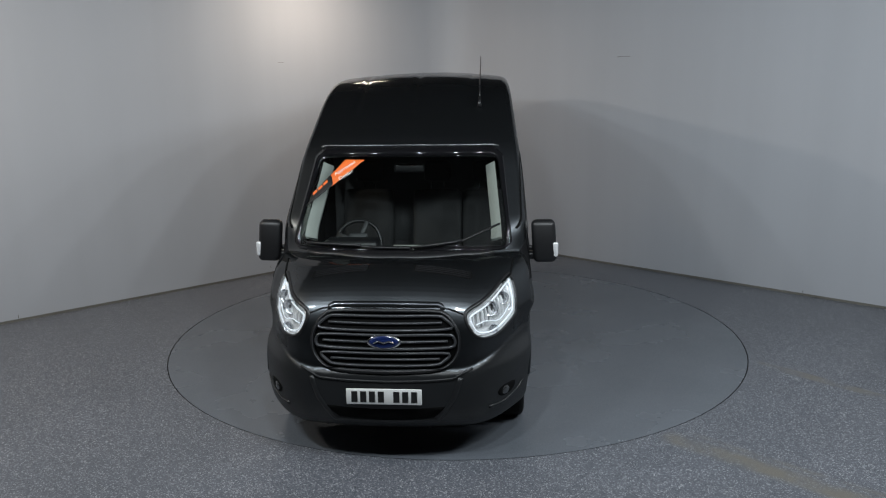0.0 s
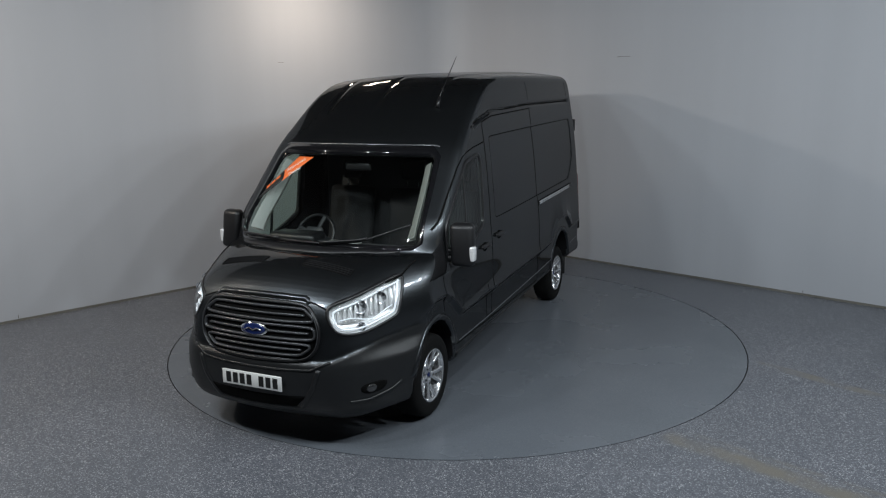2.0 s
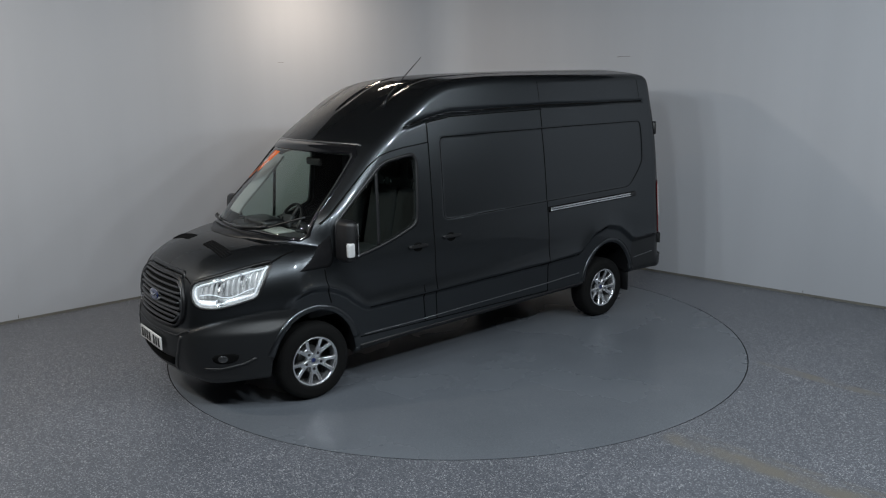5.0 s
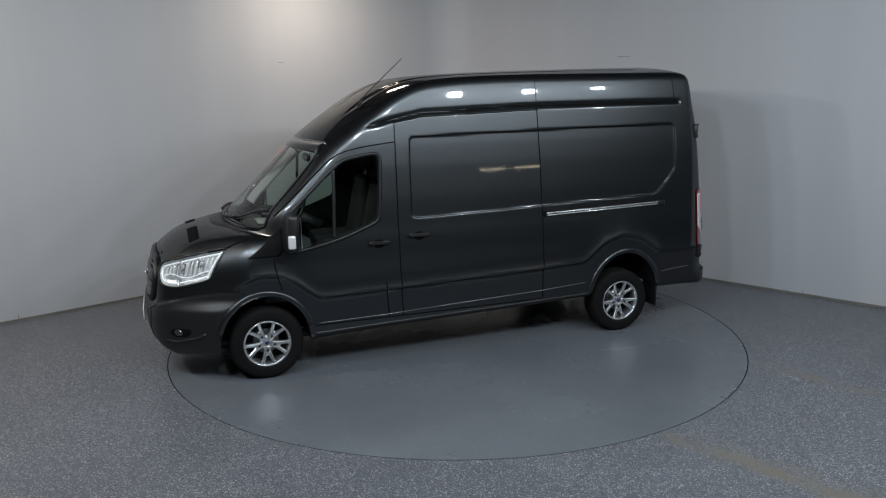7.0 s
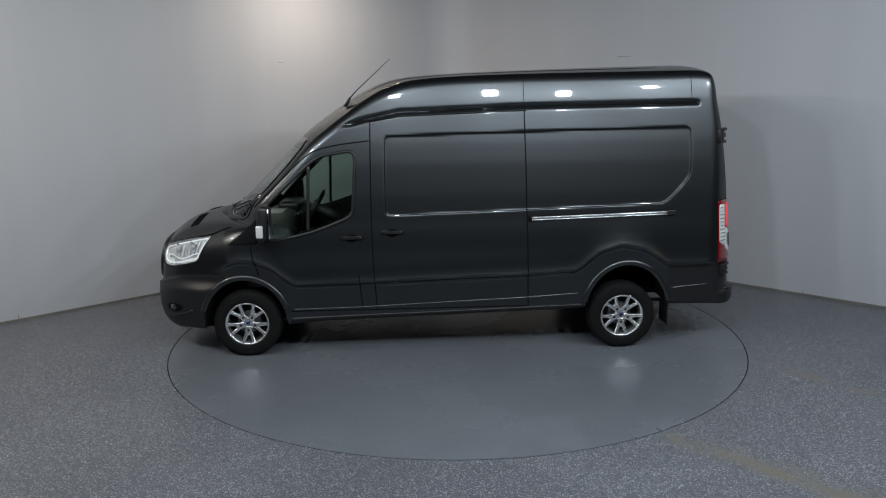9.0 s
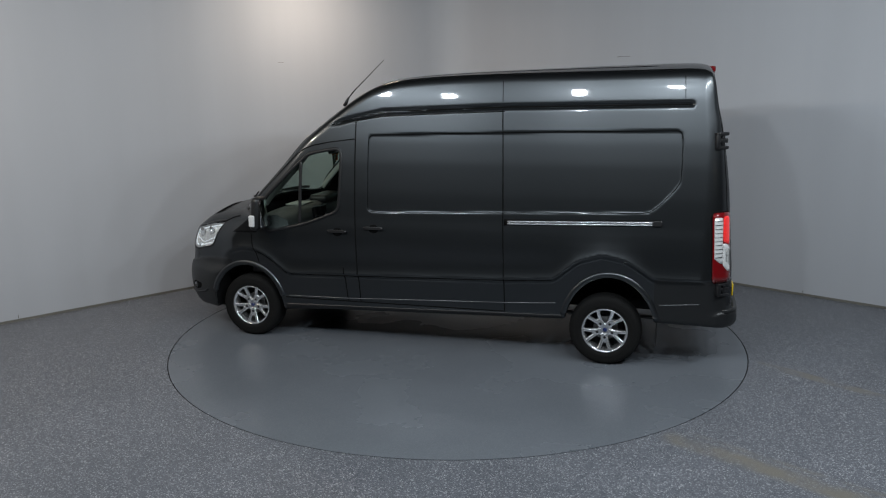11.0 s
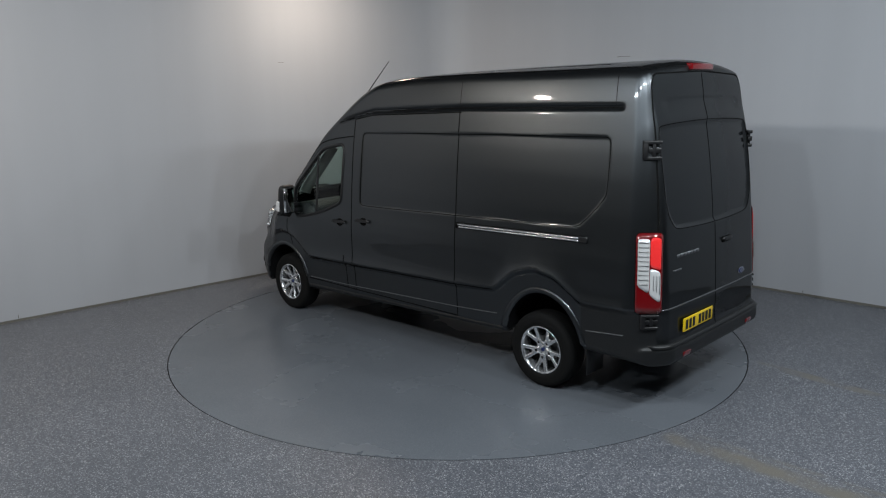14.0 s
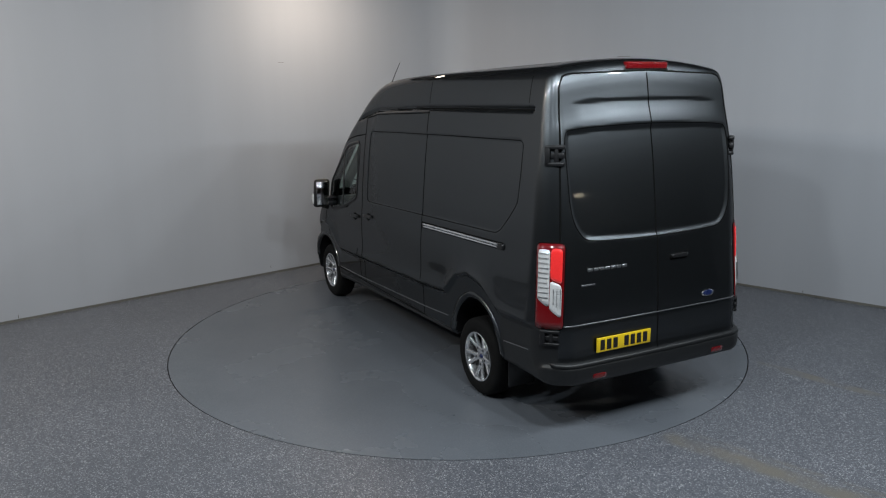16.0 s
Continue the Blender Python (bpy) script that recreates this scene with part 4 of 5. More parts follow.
def wheel_thing(x, y, side):
    """A wheel about its own axle: tyre, rim with five forked spokes, brake disc."""
    hub = new("wheel")
    hub.parent, hub.location = van, Vector(OFF) + Vector((x, y, 0.338))
    if side < 0:
        hub.rotation_euler = (0, 0, math.pi)
    bm = bmesh.new()
    prof = [(0.205, -0.095), (0.225, -0.108), (0.27, -0.112), (0.312, -0.104), (0.330, -0.088), (0.337, -0.06), (0.3385, 0.0), (0.337, 0.06), (0.330, 0.088), (0.312, 0.104),
            (0.285, 0.111), (0.272, 0.1095), (0.262, 0.112), (0.235, 0.109), (0.218, 0.100), (0.205, 0.090)]
    add_lathe(bm, prof, 64, closed=True)
    bmesh.ops.recalc_face_normals(bm, faces=bm.faces)
    tyre = link("tyre", bm, "rubber", hub, "black road tyre")
    bm = bmesh.new()
    n = 72
    for row in (-0.058, -0.03, 0.0, 0.03, 0.058):
        for k in range(n):
            a = 2 * math.pi * (k + (0.5 if row in (-0.03, 0.03) else 0)) / n
            add_box(bm, (-0.010, row - 0.011, 0.334), (0.010, row + 0.011, 0.3405 - 0.004 * abs(row) / 0.058), m=Matrix.Rotation(a, 4, "Y"))
    link("tread", bm, "rubber", tyre, smooth=False, kind="stuff")
    bm = bmesh.new()
    add_lathe(bm, [(0.214, 0.098), (0.217, 0.104), (0.212, 0.108), (0.200, 0.100), (0.194, 0.085), (0.188, 0.03), (0.186, -0.09), (0.205, -0.095), (0.205, 0.09)], 64, closed=True)
    for j in range(5):
        a0 = radians(-90 + 72 * j)
        for d in (-1, 1):
            inner, outer = (0.088, a0 + d * radians(9)), (0.204, a0 + d * radians(16))
            p, q = Vector((inner[0] * math.cos(inner[1]), 0, inner[0] * math.sin(inner[1]))), Vector((outer[0] * math.cos(outer[1]), 0, outer[0] * math.sin(outer[1])))
            ax = (q - p).normalized()
            sd = Vector((-ax.z, 0, ax.x))
            rows = []
            for t, w, top in ((0, 0.022, 0.072), (0.35, 0.0175, 0.082), (0.75, 0.0165, 0.094), (1, 0.021, 0.100)):
                c = p + (q - p) * t
                rows.append([c + sd * w + Vector((0, top - 0.03, 0)), c + sd * w * 0.9 + Vector((0, top - 0.004, 0)), c + sd * w * 0.6 + Vector((0, top, 0)),
                             c - sd * w * 0.6 + Vector((0, top, 0)), c - sd * w * 0.9 + Vector((0, top - 0.004, 0)), c - sd * w + Vector((0, top - 0.03, 0))])
            stack(bm, rows, True)
        m = Matrix.Rotation(-a0, 4, "Y")
        add_box(bm, (0.03, 0.035, -0.032), (0.128, 0.076, 0.032), 0.012, 2, m)
    add_lathe(bm, [(0.0001, 0.066), (0.045, 0.069), (0.058, 0.0705), (0.066, 0.066), (0.07, 0.03)], 40)
    bmesh.ops.recalc_face_normals(bm, faces=bm.faces)
    rim = link("rim", bm, "alloy", hub, "silver alloy rim with five forked spokes")
    bm = bmesh.new()
    add_lathe(bm, [(0.0001, 0.080), (0.016, 0.079), (0.021, 0.074), (0.022, 0.06)], 24)
    link("centre_cap", bm, "blue", rim, "small dark blue centre cap")
    # nuts coloured black to stand in for the shade of their bolt holes
    for j in range(5):
        a = radians(-90 + 72 * j)
        bm = bmesh.new()
        add_lathe(bm, [(0.0001, 0.0790), (0.010, 0.0790), (0.013, 0.0765), (0.013, 0.05)], 8, Matrix.Translation((0.073 * math.cos(a), 0, 0.073 * math.sin(a))))
        link("shaded_wheel_nut", bm, "black", rim, smooth=False)
    bm = bmesh.new()
    add_lathe(bm, [(0.0001, 0.0), (0.115, 0.0), (0.115, -0.025), (0.0001, -0.025)], 40)
    link("brake_disc", bm, "steel", hub, smooth=False)
    bm = bmesh.new()
    add_lathe(bm, [(0.0001, -0.03), (0.19, -0.03), (0.185, -0.09), (0.0001, -0.09)], 40)
    link("backplate", bm, "black", hub)


def build_front():
    # headlamps
    for side in (1, -1):
        v = diag(side)
        bm = bmesh.new()
        p = resample(HEADLAMP, 0.02)
        c = p.mean(0)
        rows = []
        for t, o in ((0, 0.0), (0.02, -0.03), (0.10, -0.06), (0.4, -0.075), (0.75, -0.08)):
            q, n = v.lay(c + (p - c) * (1.02 - t))
            rows.append(q + np.array(v.way) * (-o))
        vs = stack(bm, rows, True)
        bm.faces.new(vs[-1])
        lampo = part("headlamp", bm, "bowl", label="clear headlamp with a lit white light guide")
        bm = bmesh.new()
        add_patch(bm, v, grow(HEADLAMP, 0.002), off=0.003, depth=0.004, gap=0.02, rings=6)
        lens = part("lens", bm, "lens", lampo)
        lens.visible_shadow = False
        bm = bmesh.new()
        add_ring(bm, v, grow(HEADLAMP, -0.003), grow(HEADLAMP, 0.017), off=0.003, depth=0.01, gap=0.015)
        part("bezel", bm, "black", lampo)
        # light guide round the inner rim and below
        bm = bmesh.new()
        loop = grow(resample(HEADLAMP, 0.015), -0.028)
        q, n = v.lay(loop)
        add_tube(bm, list(q - n * 0.02) + [(q - n * 0.02)[0]], 0.007, 6)
        part("light_guide", bm, "drl", lampo, "lit white light guide")
        bm = bmesh.new()
        q, n = v.lay(resample(np.array([(-2.80, 1.0), (-2.72, 1.012), (-2.66, 1.005), (-2.60, 0.985), (-2.54, 0.982), (-2.48, 1.0), (-2.42, 1.03), (-2.36, 1.05)]), 0.02, False))
        add_tube(bm, q - n * 0.03, 0.004, 6)
        part("light_guide", bm, "drl", lampo)
        # upright flutes of the reflector
        for k in range(12):
            u = -2.80 + 0.042 * k
            z0, z1 = np.interp(u, (-2.8, -2.34), (0.96, 1.015)), np.interp(u, (-2.8, -2.3), (1.06, 1.185))
            q, n = v.lay(resample([(u, z0), (u + 0.012, z1)], 0.03, False))
            bm = bmesh.new()
            add_tube(bm, q + np.array(v.way) * 0.058, [0.010 + 0.003 * (k % 3)] * len(q), 6)
            part("flute", bm, "bowl", lampo)
        # two bowls
        for u, z, r in ((-2.62, 1.075, 0.055), (-2.45, 1.11, 0.05), (-2.62, 0.935, 0.035)):
            bm = bmesh.new()
            q, n = v.lay(np.array([(u, z)]))
            m = look(Vector(q[0]) + Vector(v.way) * 0.045, Vector(q[0]) + Vector((2, 0.4 * side, 0))) @ Matrix.Rotation(radians(90), 4, "X")
            add_lathe(bm, [(r, -0.03), (r * 0.9, -0.028), (r * 0.7, 0.0), (r * 0.35, 0.02), (r * 0.2, 0.0), (0.0005, -0.006)], 24, m)
            part("reflector", bm, "alloy", lampo)
    # grille
    outer = smooth_line([(0.36, 1.105), (0.44, 1.07), (0.505, 0.96), (0.51, 0.88), (0.49, 0.79), (0.41, 0.715), (0.30, 0.705), (0.0, 0.70), (-0.30, 0.705), (-0.41, 0.715),
                         (-0.49, 0.79), (-0.51, 0.88), (-0.505, 0.96), (-0.44, 1.07), (-0.36, 1.105), (0.0, 1.11)], 2)
    bm = bmesh.new()
    add_patch(bm, FRONT, outer, off=0.004, depth=0.01, rings=6)
    grille = part("grille", bm, "seam", label="black six-sided grille with grey bars")
    bm = bmesh.new()
    add_strip(bm, FRONT, outer, 0.022, off=0.020, depth=0.0, closed=True)
    part("surround", bm, "black", grille)
    bm = bmesh.new()
    add_strip(bm, FRONT, grow(outer, -0.004), 0.006, off=0.025, depth=0.0, closed=True)
    part("edge_trim", bm, "grille_grey", grille)
    for z0, z1, w0, w1 in ((0.985, 1.075, 0.475, 0.405), (0.862, 0.955, 0.485, 0.475), (0.745, 0.832, 0.395, 0.455)):
        ring = smooth_line([(w1 - 0.03, z1), (w1, z1 - 0.02), (w0, z0 + 0.02), (w0 - 0.03, z0), (0, z0), (-w0 + 0.03, z0), (-w0, z0 + 0.02), (-w1, z1 - 0.02), (-w1 + 0.03, z1), (0, z1)], 2)
        bm = bmesh.new()
        add_strip(bm, FRONT, ring, 0.017, off=0.022, depth=0.0, gap=0.02, closed=True)
        part("grille_bar", bm, "grille_grey", grille)
        zm, wm = (z0 + z1) / 2, (w0 + w1) / 2 - 0.05
        bm = bmesh.new()
        add_strip(bm, FRONT, [(-wm, zm), (0, zm), (wm, zm)], 0.015, off=0.017, depth=0.0)
        part("grille_bar", bm, "grille_grey", grille)
    for name, k, o, material in (("badge_rim", 1.0, 0.027, "chrome"), ("badge_field", 0.88, 0.031, "blue")):
        bm = bmesh.new()
        a = np.linspace(0, 2 * math.pi, 33)[:-1]
        add_patch(bm, FRONT, np.stack([0.115 * k * np.cos(a), 0.91 + 0.047 * k * np.sin(a)], 1), off=o, depth=-0.01, gap=0.015, rings=4)
        part(name, bm, material, grille, "oval badge")
    bm = bmesh.new()
    add_strip(bm, FRONT, [(-0.07, 0.905), (-0.03, 0.92), (0.0, 0.905), (0.035, 0.918), (0.07, 0.908)], 0.012, off=0.035, depth=-0.03)
    part("badge_mark", bm, "chrome", grille)
    # bumper: trim edge, intake, fog lamps
    bumper = PARTS["front_bumper"]
    bm = bmesh.new()
    add_strip(bm, FRONT, [(0.60, 0.712), (0.515, 0.68), (0.47, 0.655), (0.30, 0.648), (0.0, 0.645), (-0.30, 0.648), (-0.47, 0.655), (-0.515, 0.68), (-0.60, 0.712)], 0.014, off=0.008)
    part("bumper_edge", bm, "plastic", bumper)
    bm = bmesh.new()
    add_patch(bm, FRONT, [(0.42, 0.455), (0.40, 0.435), (0.33, 0.365), (0.0, 0.355), (-0.33, 0.365), (-0.40, 0.435), (-0.42, 0.455), (-0.25, 0.445), (0, 0.44), (0.25, 0.445)], off=0.003, depth=0.004, rings=4)
    part("intake", bm, "seam", bumper)
    bm = bmesh.new()
    add_strip(bm, FRONT, [(0.52, 0.66), (0.475, 0.52), (0.36, 0.340), (0.0, 0.332), (-0.36, 0.340), (-0.475, 0.52), (-0.52, 0.66)], 0.034, off=0.005)
    part("bumper_edge", bm, "plastic", bumper)
    for side in (1, -1):
        v = diag(side)
        # black sheet on the bumper paints the shade of the fog lamp hollow
        bm = bmesh.new()
        add_patch(bm, v, smooth_line([(-2.70, 0.49), (-2.66, 0.535), (-2.52, 0.54), (-2.46, 0.525), (-2.50, 0.465), (-2.63, 0.45)], 2), off=0.003, depth=0.004, rings=4)
        fog = part("fog_recess_shade", bm, "seam", bumper)
        bm = bmesh.new()
        a = np.linspace(0, 2 * math.pi, 21)[:-1]
        add_patch(bm, v, np.stack([-2.60 + 0.040 * np.cos(a), 0.495 + 0.032 * np.sin(a)], 1), off=0.006, depth=-0.002, gap=0.01, rings=4, dome=0.008)
        part("fog_lamp", bm, "fog", bumper, "small round fog lamp")
        bm = bmesh.new()
        add_strip(bm, v, [(-2.76, 0.41), (-2.62, 0.405), (-2.42, 0.45), (-2.35, 0.49)], 0.022, off=0.006)
        part("bumper_edge", bm, "plastic", bumper)
    # number plate: characters as bars
    number_plate(FRONT, 0.0, 0.545, "white", bumper, 0.018)


def number_plate(view, u, z, colour, parent, off):
    bm = bmesh.new()
    p, n = view.lay(np.array([(u, z)]))
    q = Vector(p[0])
    sx = 1 if view is FRONT else -1
    front = q.x + sx * off
    add_box(bm, (front - 0.006, u - 0.26, z - 0.056), (front + 0.006, u + 0.26, z + 0.056), 0.004, 2)
    plate = part("number_plate", bm, colour, parent, "pressed number plate with black characters" if parent is not van else "")
    for k in range(7):
        c = u + (-0.203 + 0.061 * k + (0.045 if k > 3 else 0.0)) * 1.0
        bm = bmesh.new()
        lo, hi = sorted((front + sx * 0.005, front + sx * 0.0085))
        add_box(bm, (lo, c - 0.021, z - 0.0395), (hi, c + 0.021, z + 0.0395), 0.001, 1)
        part("plate_bar", bm, "ink", plate, smooth=False)


def build_rear():
    for side in (1, -1):
        v = diag(side, True)
        bm = bmesh.new()
        add_patch(bm, v, rounded(-0.145, 0.055, 0.865, 1.495, 0.03), off=0.010, depth=0.01, gap=0.02, rings=6)
        tl = part("tail_lamp", bm, "red", label="tall red and clear tail lamp")
        for name, material, pts in (("stop_lens", "bright_red", [(-0.130, 1.205), (-0.048, 1.235), (-0.048, 1.462), (-0.130, 1.462)]),
                                    ("clear_lens", "clear", [(0.042, 1.085), (0.042, 1.452), (-0.042, 1.452), (-0.042, 1.020)]),
                                    ("clear_lens", "clear", [(-0.047, 1.015), (-0.047, 1.225), (-0.130, 1.195), (-0.130, 0.945)])):
            bm = bmesh.new()
            add_patch(bm, v, smooth_line(resample(pts, 0.04), 1), off=0.014, depth=0.0, gap=0.015, rings=5, dome=0.004)
            part(name, bm, material, tl)
        for k in range(10):
            bm = bmesh.new()
            z = 1.10 + 0.036 * k
            add_strip(bm, v, [(-0.036, z), (0.036, z)], 0.005, off=0.019, gap=0.012)
            part("lens_rib", bm, "steel", tl)
        for k in range(3):
            bm = bmesh.new()
            add_strip(bm, v, [(-0.122 + 0.024 * k, 1.02 + 0.016 * k), (-0.122 + 0.024 * k, 1.17)], 0.004, off=0.019, gap=0.012)
            part("lens_rib", bm, "steel", tl)
        bm = bmesh.new()
        add_ring(bm, v, rounded(-0.145, 0.055, 0.865, 1.495, 0.03), rounded(-0.153, 0.063, 0.857, 1.503, 0.036), off=0.004, depth=0.01)
        part("lamp_seal", bm, "seam", tl)
        # hinges
        for z in (2.12, 0.80):
            big = 1.0 if z > 1 else 0.8
            p, n = v.lay(np.array([(-0.05, z)]))
            q = Vector(p[0])
            bm = bmesh.new()
            m = Matrix.Translation(q) @ Matrix.Rotation(radians(45 * side), 4, "Z")
            out = 0.024
            lo_y, hi_y = (-0.02, out) if side > 0 else (-out, 0.02)
            add_box(bm, (-0.075, lo_y, -0.075 * big), (0.07, hi_y, -0.045 * big), 0.008, 2, m)
            add_box(bm, (-0.075, lo_y, 0.045 * big), (0.07, hi_y, 0.075 * big), 0.008, 2, m)
            add_box(bm, (0.03, lo_y, -0.07 * big), (0.07, hi_y, 0.07 * big), 0.008, 2, m)
            add_box(bm, (-0.03, lo_y, -0.07 * big), (0.0, hi_y * 0.8, 0.07 * big), 0.006, 2, m)
            add_box(bm, (-0.07, lo_y, -0.02 * big), (0.03, hi_y * 0.7, 0.02 * big), 0.006, 2, m)
            part("door_hinge", bm, "black", label="black exposed rear door hinge")
    # high brake lamp
    p, n = REAR.lay(np.array([(0.0, 2.742)]))
    x = p[0][0]
    bm = bmesh.new()
    add_box(bm, (x - 0.028, -0.20, 2.722), (x + 0.06, 0.20, 2.778), 0.016, 3)
    hb = part("high_brake_lamp", bm, "red", label="red brake lamp strip above the rear doors")
    bm = bmesh.new()
    add_box(bm, (x - 0.02, -0.225, 2.712), (x + 0.06, 0.225, 2.72), 0.003, 1)
    part("lamp_base", bm, "black", hb)
    door = PARTS["rear_door"]
    # badges as plain bars
    bm = bmesh.new()
    for k in range(7):
        c = 0.66 - 0.052 * k
        add_strip(bm, REAR, [(c, 1.285), (c - 0.042, 1.285)], 0.024, off=0.004, gap=0.02)
    part("badge_bars", bm, "satin", door, "row of bright badge bars")
    bm = bmesh.new()
    add_strip(bm, REAR, [(0.72, 1.175), (0.60, 1.175)], 0.014, off=0.004)
    part("badge_bars", bm, "satin", door)
    far = PARTS["rear_door_far"]
    for name, k, o, material in (("badge_rim", 1.0, 0.006, "chrome"), ("badge_field", 0.85, 0.009, "blue")):
        bm = bmesh.new()
        a = np.linspace(0, 2 * math.pi, 29)[:-1]
        add_patch(bm, REAR, np.stack([-0.53 + 0.065 * k * np.cos(a), 0.965 + 0.028 * k * np.sin(a)], 1), off=o, depth=0.0, gap=0.012, rings=3)
        part(name, bm, material, far)
    # flat black patch paints the shade behind the rear grip
    bm = bmesh.new()
    add_patch(bm, REAR, rounded(-0.31, -0.12, 1.275, 1.325, 0.015), off=0.002, depth=0.002, gap=0.015, rings=3)
    rh = part("door_handle", bm, "seam", label="black rear door handle")
    bm = bmesh.new()
    add_patch(bm, REAR, rounded(-0.30, -0.13, 1.292, 1.320, 0.012), off=0.022, depth=-0.004, gap=0.015, rings=3)
    part("grip", bm, "black", rh)
    # lower panels, plate and step
    bumper = PARTS["rear_bumper"]
    number_plate(REAR, 0.345, 0.715, "yellow", bumper, 0.016)
    for side in (1, -1):
        bm = bmesh.new()
        add_patch(bm, REAR, rounded(0.60 * side - 0.06, 0.60 * side + 0.06, 0.475, 0.515, 0.01), off=0.006, depth=0.002, gap=0.015, rings=3)
        part("reflector", bm, "red", bumper, "small red reflector")
    bm = bmesh.new()
    add_strip(bm, REAR, [(0.95, 0.592), (0.5, 0.592), (-0.5, 0.592), (-0.95, 0.592)], 0.026, off=0.014, depth=0.02)
    part("step_tread", bm, "plastic", bumper)


def build_underside():
    bm = bmesh.new()
    add_box(bm, (-0.045, -0.80, 0.29), (0.045, 0.80, 0.38), 0.03, 3)
    add_lathe(bm, [(0.0001, -0.14), (0.12, -0.09), (0.15, 0.0), (0.12, 0.09), (0.0001, 0.14)], 20, Matrix.Translation((0, 0, 0.335)))
    part("rear_axle", bm, "black")
    for side in (1, -1):
        bm = bmesh.new()
        add_box(bm, (-0.62, 0.52 * side - 0.03, 0.36), (0.62, 0.52 * side + 0.03, 0.385), 0.005, 1)
        add_tube(bm, [(-0.05, 0.60 * side, 0.34), (-0.22, 0.60 * side, 0.62)], 0.025, 8)
        part("leaf_spring", bm, "black")
        bm = bmesh.new()
        add_box(bm, (-0.475, 0.70 * side, 0.22), (-0.462, 0.95 * side, 0.50), 0.004, 1)
        part("mudflap", bm, "black", label="black rubber mudflap")
        bm = bmesh.new()
        add_box(bm, (-1.0, 0.40 * side - 0.04, 0.46), (3.2, 0.40 * side + 0.04, 0.60), 0.01, 1)
        part("chassis_rail", bm, "black")
    # tank, made bigger and lower to block light under the van
    bm = bmesh.new()
    add_box(bm, (0.55, -0.42, 0.235), (1.80, 0.40, 0.50), 0.05, 3)
    part("tank_light_block", bm, "black")
    bm = bmesh.new()
    add_tube(bm, [(2.6, -0.5, 0.36), (0.6, -0.5, 0.36), (0.2, -0.6, 0.52), (-0.4, -0.6, 0.50), (-0.95, -0.62, 0.40)], 0.03, 10)
    part("exhaust_pipe", bm, "steel")
    bm = bmesh.new()
    add_box(bm, (3.2, -0.62, 0.24), (4.3, 0.62, 0.34), 0.04, 2)
    # extra box behind the engine tray, added to block light under the van
    add_box(bm, (2.0, -0.36, 0.25), (3.25, 0.36, 0.48), 0.05, 2)
    part("tray_light_block", bm, "black")


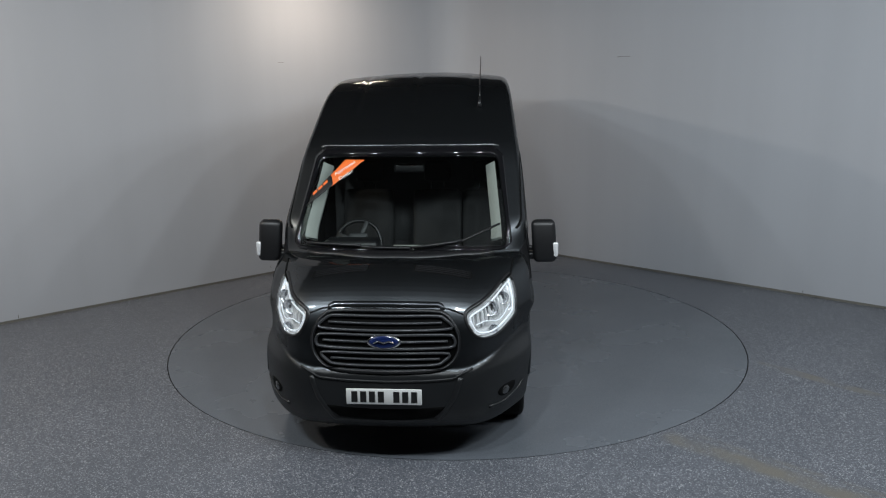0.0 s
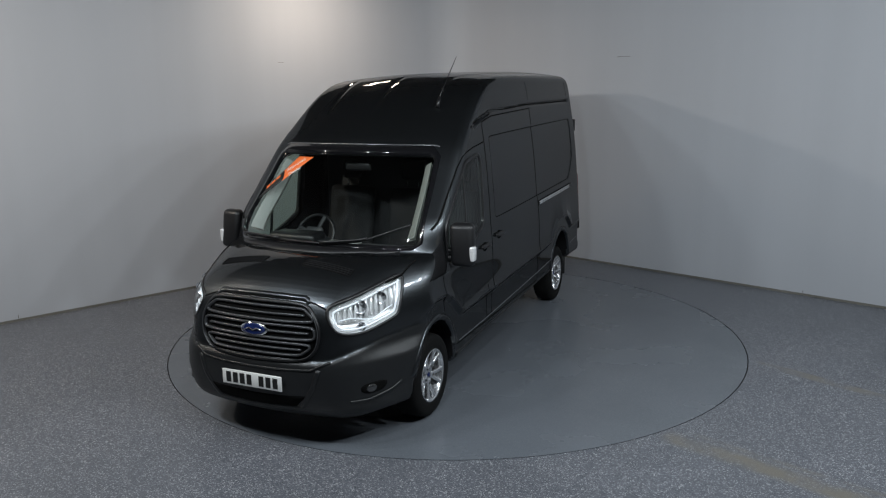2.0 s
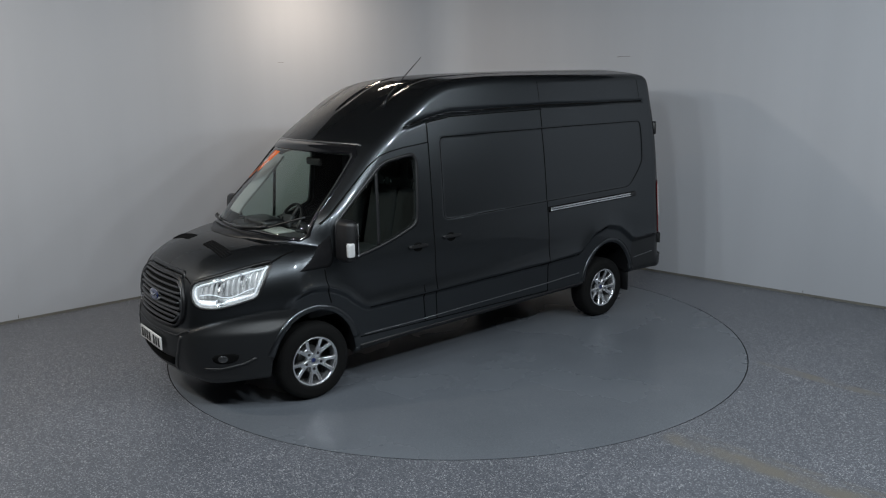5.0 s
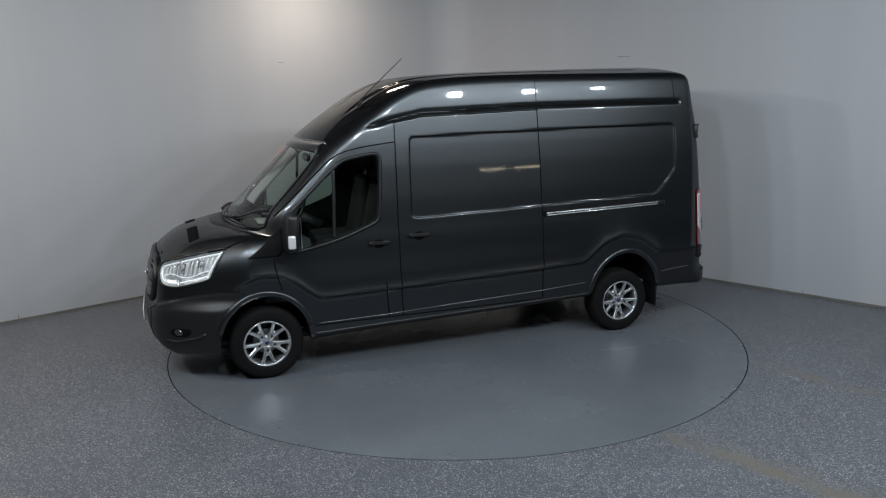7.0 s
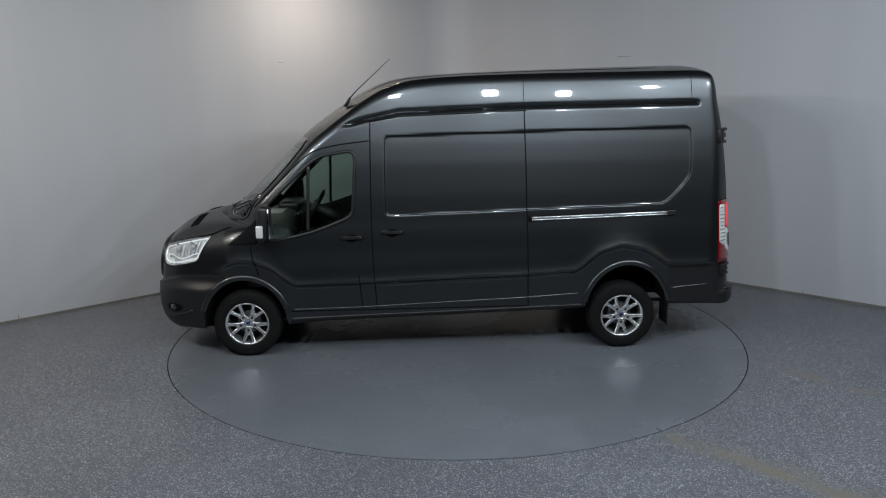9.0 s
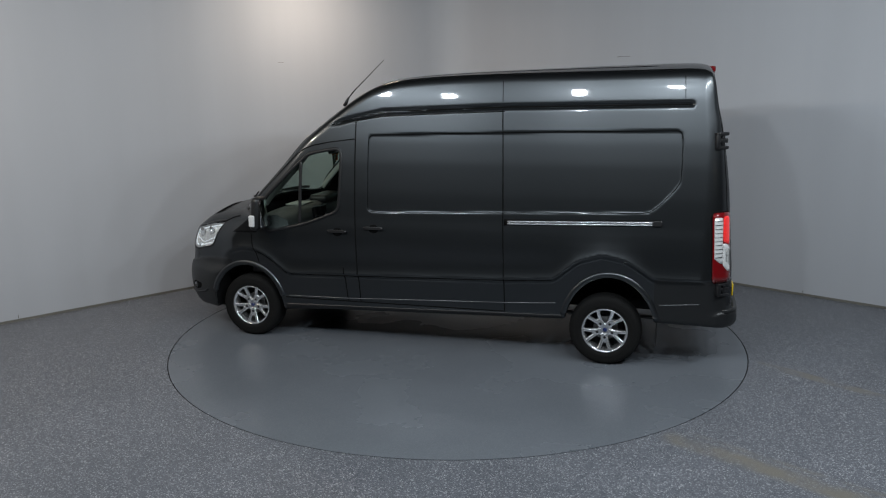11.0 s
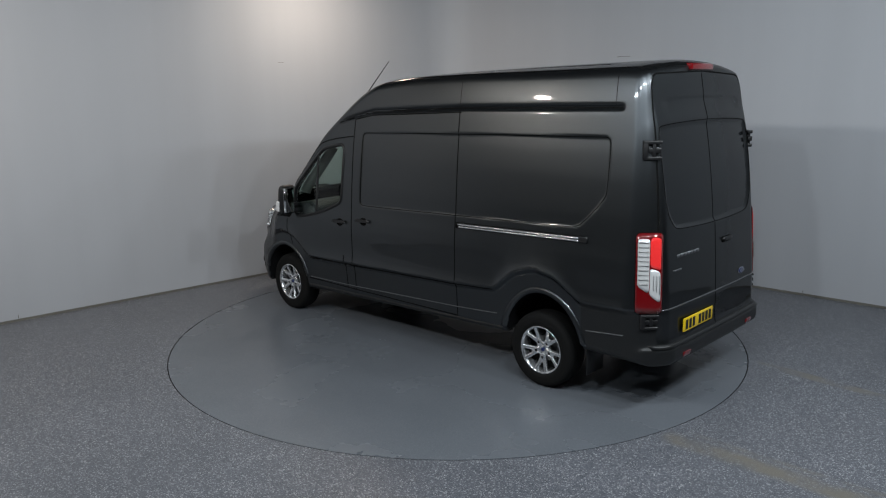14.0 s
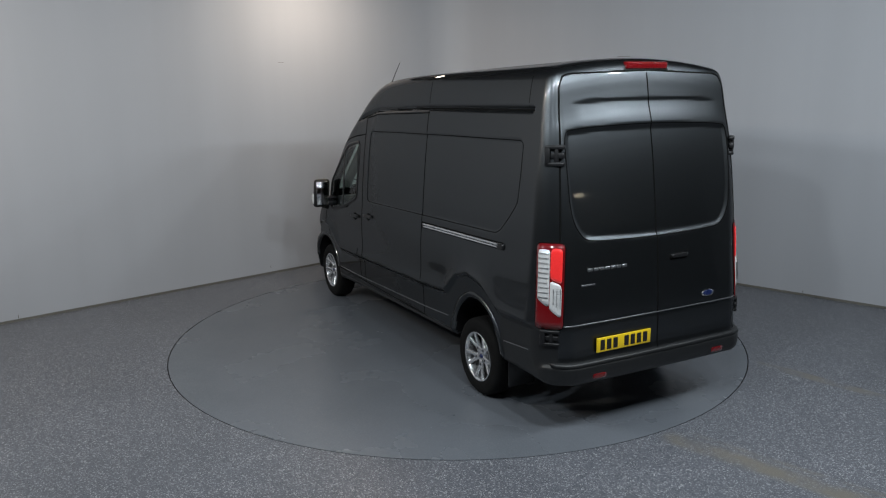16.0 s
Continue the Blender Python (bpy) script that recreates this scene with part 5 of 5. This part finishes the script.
def build_cab():
    # dashboard with a hooded top and pale documents on it
    bm = bmesh.new()
    prof = [(3.82, 0.70), (3.82, 1.25), (3.68, 1.315), (3.50, 1.325), (3.38, 1.27), (3.36, 1.15), (3.45, 0.98), (3.50, 0.70)]
    rows = []
    for y in (-0.90, -0.87, -0.5, 0.0, 0.5, 0.87, 0.90):
        s = 0.985 if abs(y) > 0.88 else 1.0
        rows.append([Vector((3.7 + (x - 3.7) * s - 0.10 * y * y, y, z)) for x, z in prof])
    vs = stack(bm, rows, True)
    bm.faces.new(vs[0])
    bm.faces.new(vs[-1])
    dash = part("dashboard", bm, "dash")
    bm = bmesh.new()
    add_box(bm, (3.36, -0.68, 1.28), (3.60, -0.22, 1.385), 0.04, 3)
    part("instrument_hood", bm, "black", dash)
    bm = bmesh.new()
    add_box(bm, (3.48, -0.10, 1.322), (3.68, 0.20, 1.334), 0.002, 1)
    part("paper_sheet", bm, "trim_light", dash, "pale paper lying on the dashboard")
    bm = bmesh.new()
    add_box(bm, (3.33, -0.14, 1.08), (3.38, 0.16, 1.30), 0.015, 2)
    part("console_screen", bm, "gloss", dash)
    # steering wheel, on the offside
    m = Matrix.Translation((3.20, -0.45, 1.30)) @ Matrix.Rotation(radians(62), 4, "Y")
    bm = bmesh.new()
    big, r = 0.195, 0.016
    loops = []
    for k in range(40):
        a = 2 * math.pi * k / 40
        loops.append([bm.verts.new(m @ Vector(((big + r * math.cos(b)) * math.cos(a), (big + r * math.cos(b)) * math.sin(a), r * math.sin(b)))) for b in np.linspace(0, 2 * math.pi, 9)[:-1]])
    for k in range(40):
        a, b = loops[k], loops[(k + 1) % 40]
        for j in range(8):
            bm.faces.new((a[j], a[(j + 1) % 8], b[(j + 1) % 8], b[j]))
    sw = part("steering_wheel", bm, "black", label="black four-spoke steering wheel")
    bm = bmesh.new()
    add_box(bm, (-0.07, -0.085, 0.0), (0.07, 0.085, 0.05), 0.02, 3, m)
    for a in (20, 160, 250, 290):
        add_box(bm, (0.05, -0.018, 0.0), (0.195, 0.018, 0.018), 0.005, 1, m @ Matrix.Rotation(radians(a), 4, "Z"))
    part("spokes", bm, "dash", sw)
    bm = bmesh.new()
    add_tube(bm, [m @ Vector((0, 0, -0.01)), m @ Vector((0, 0, -0.30))], 0.05, 12)
    part("column", bm, "dash", sw)
    # seats: driver's and a double one
    for y, w in ((-0.48, 0.48), (0.18, 0.46), (0.64, 0.44)):
        bm = bmesh.new()
        add_box(bm, (2.50, y - w / 2, 0.92), (3.04, y + w / 2, 1.08), 0.05, 4)
        st = part("seat", bm, "fabric", label="dark fabric cab seat with a headrest")
        bm = bmesh.new()
        add_box(bm, (-0.07, -w / 2, 0.0), (0.07, w / 2, 0.66), 0.055, 4, Matrix.Translation((2.55, y, 1.02)) @ Matrix.Rotation(radians(-12), 4, "Y"))
        part("backrest", bm, "fabric", st)
        bm = bmesh.new()
        add_box(bm, (-0.05, -0.13, 0.0), (0.05, 0.13, 0.20), 0.045, 4, Matrix.Translation((2.40, y, 1.735)) @ Matrix.Rotation(radians(-8), 4, "Y"))
        hr = part("headrest", bm, "fabric", st)
        for d in (-0.06, 0.06):
            bm = bmesh.new()
            add_tube(bm, [(2.425, y + d, 1.64), (2.41, y + d, 1.77)], 0.007, 8)
            part("headrest_post", bm, "chrome", hr)
        bm = bmesh.new()
        add_box(bm, (2.52, y - w / 2 + 0.04, 0.67), (2.98, y + w / 2 - 0.04, 0.93), 0.01, 1)
        part("seat_base", bm, "black", st)
    # steel bulkhead behind the seats, with a pressed field
    bm = bmesh.new()
    add_box(bm, (2.305, -0.84, 0.70), (2.33, 0.84, 2.10), 0.01, 2)
    add_box(bm, (2.325, -0.62, 1.15), (2.340, 0.62, 1.95), 0.006, 2)
    part("bulkhead", bm, "dash", label="dark grey steel bulkhead behind the seats")
    # pale trim inside the windscreen pillars
    for side in (1, -1):
        p, n = FRONT.lay(resample([(0.806 * side, 1.46), (0.735 * side, 2.02)], 0.05, False))
        bm = bmesh.new()
        rows = []
        for t in (0.0, 1.0):
            rows.append([Vector(a) - Vector(b) * (0.035 + 0.06 * t) - Vector((0.0, side * (-0.005 + 0.06 * t), 0)) for a, b in zip(p, n)])
        rows += [[v - Vector((0.02, 0, 0.02)) for v in rows[1]], [v - Vector((0.02, 0, 0.02)) for v in rows[0]]]
        stack(bm, rows, False)
        part("pillar_trim", bm, "trim_light", label="pale moulded pillar trim")
    # sun visors and inner mirror
    for y in (-0.42, 0.42):
        bm = bmesh.new()
        add_box(bm, (2.93, y - 0.24, 2.10), (3.06, y + 0.24, 2.125), 0.01, 2)
        part("sun_visor", bm, "black")
    bm = bmesh.new()
    add_box(bm, (3.12, -0.13, 1.90), (3.16, 0.13, 1.975), 0.02, 3)
    part("inner_mirror", bm, "black")


build_glass()
build_seams()
build_side_trim()
for wx in (3.75, 0.0):
    for ws in (1, -1):
        wheel_thing(wx, 0.862 * ws, ws)
build_front()
build_rear()
build_underside()
build_cab()


# ---------------------------------------------------------------- what moves
def heading(t):
    """The van's heading in degrees while the turntable turns evenly."""
    return -93.76 - 9.605 * t + 0.0562 * t * t - 0.0021 * t ** 3


def motions():
    times = [0.5 * k for k in range(33)]
    walk(van, [(t, pose(0, 0, 0, 0, 0, heading(t))) for t in times])
    walk(turntable, [(t, pose(0, 0, 0, 0, 0, heading(t))) for t in times])


motions()
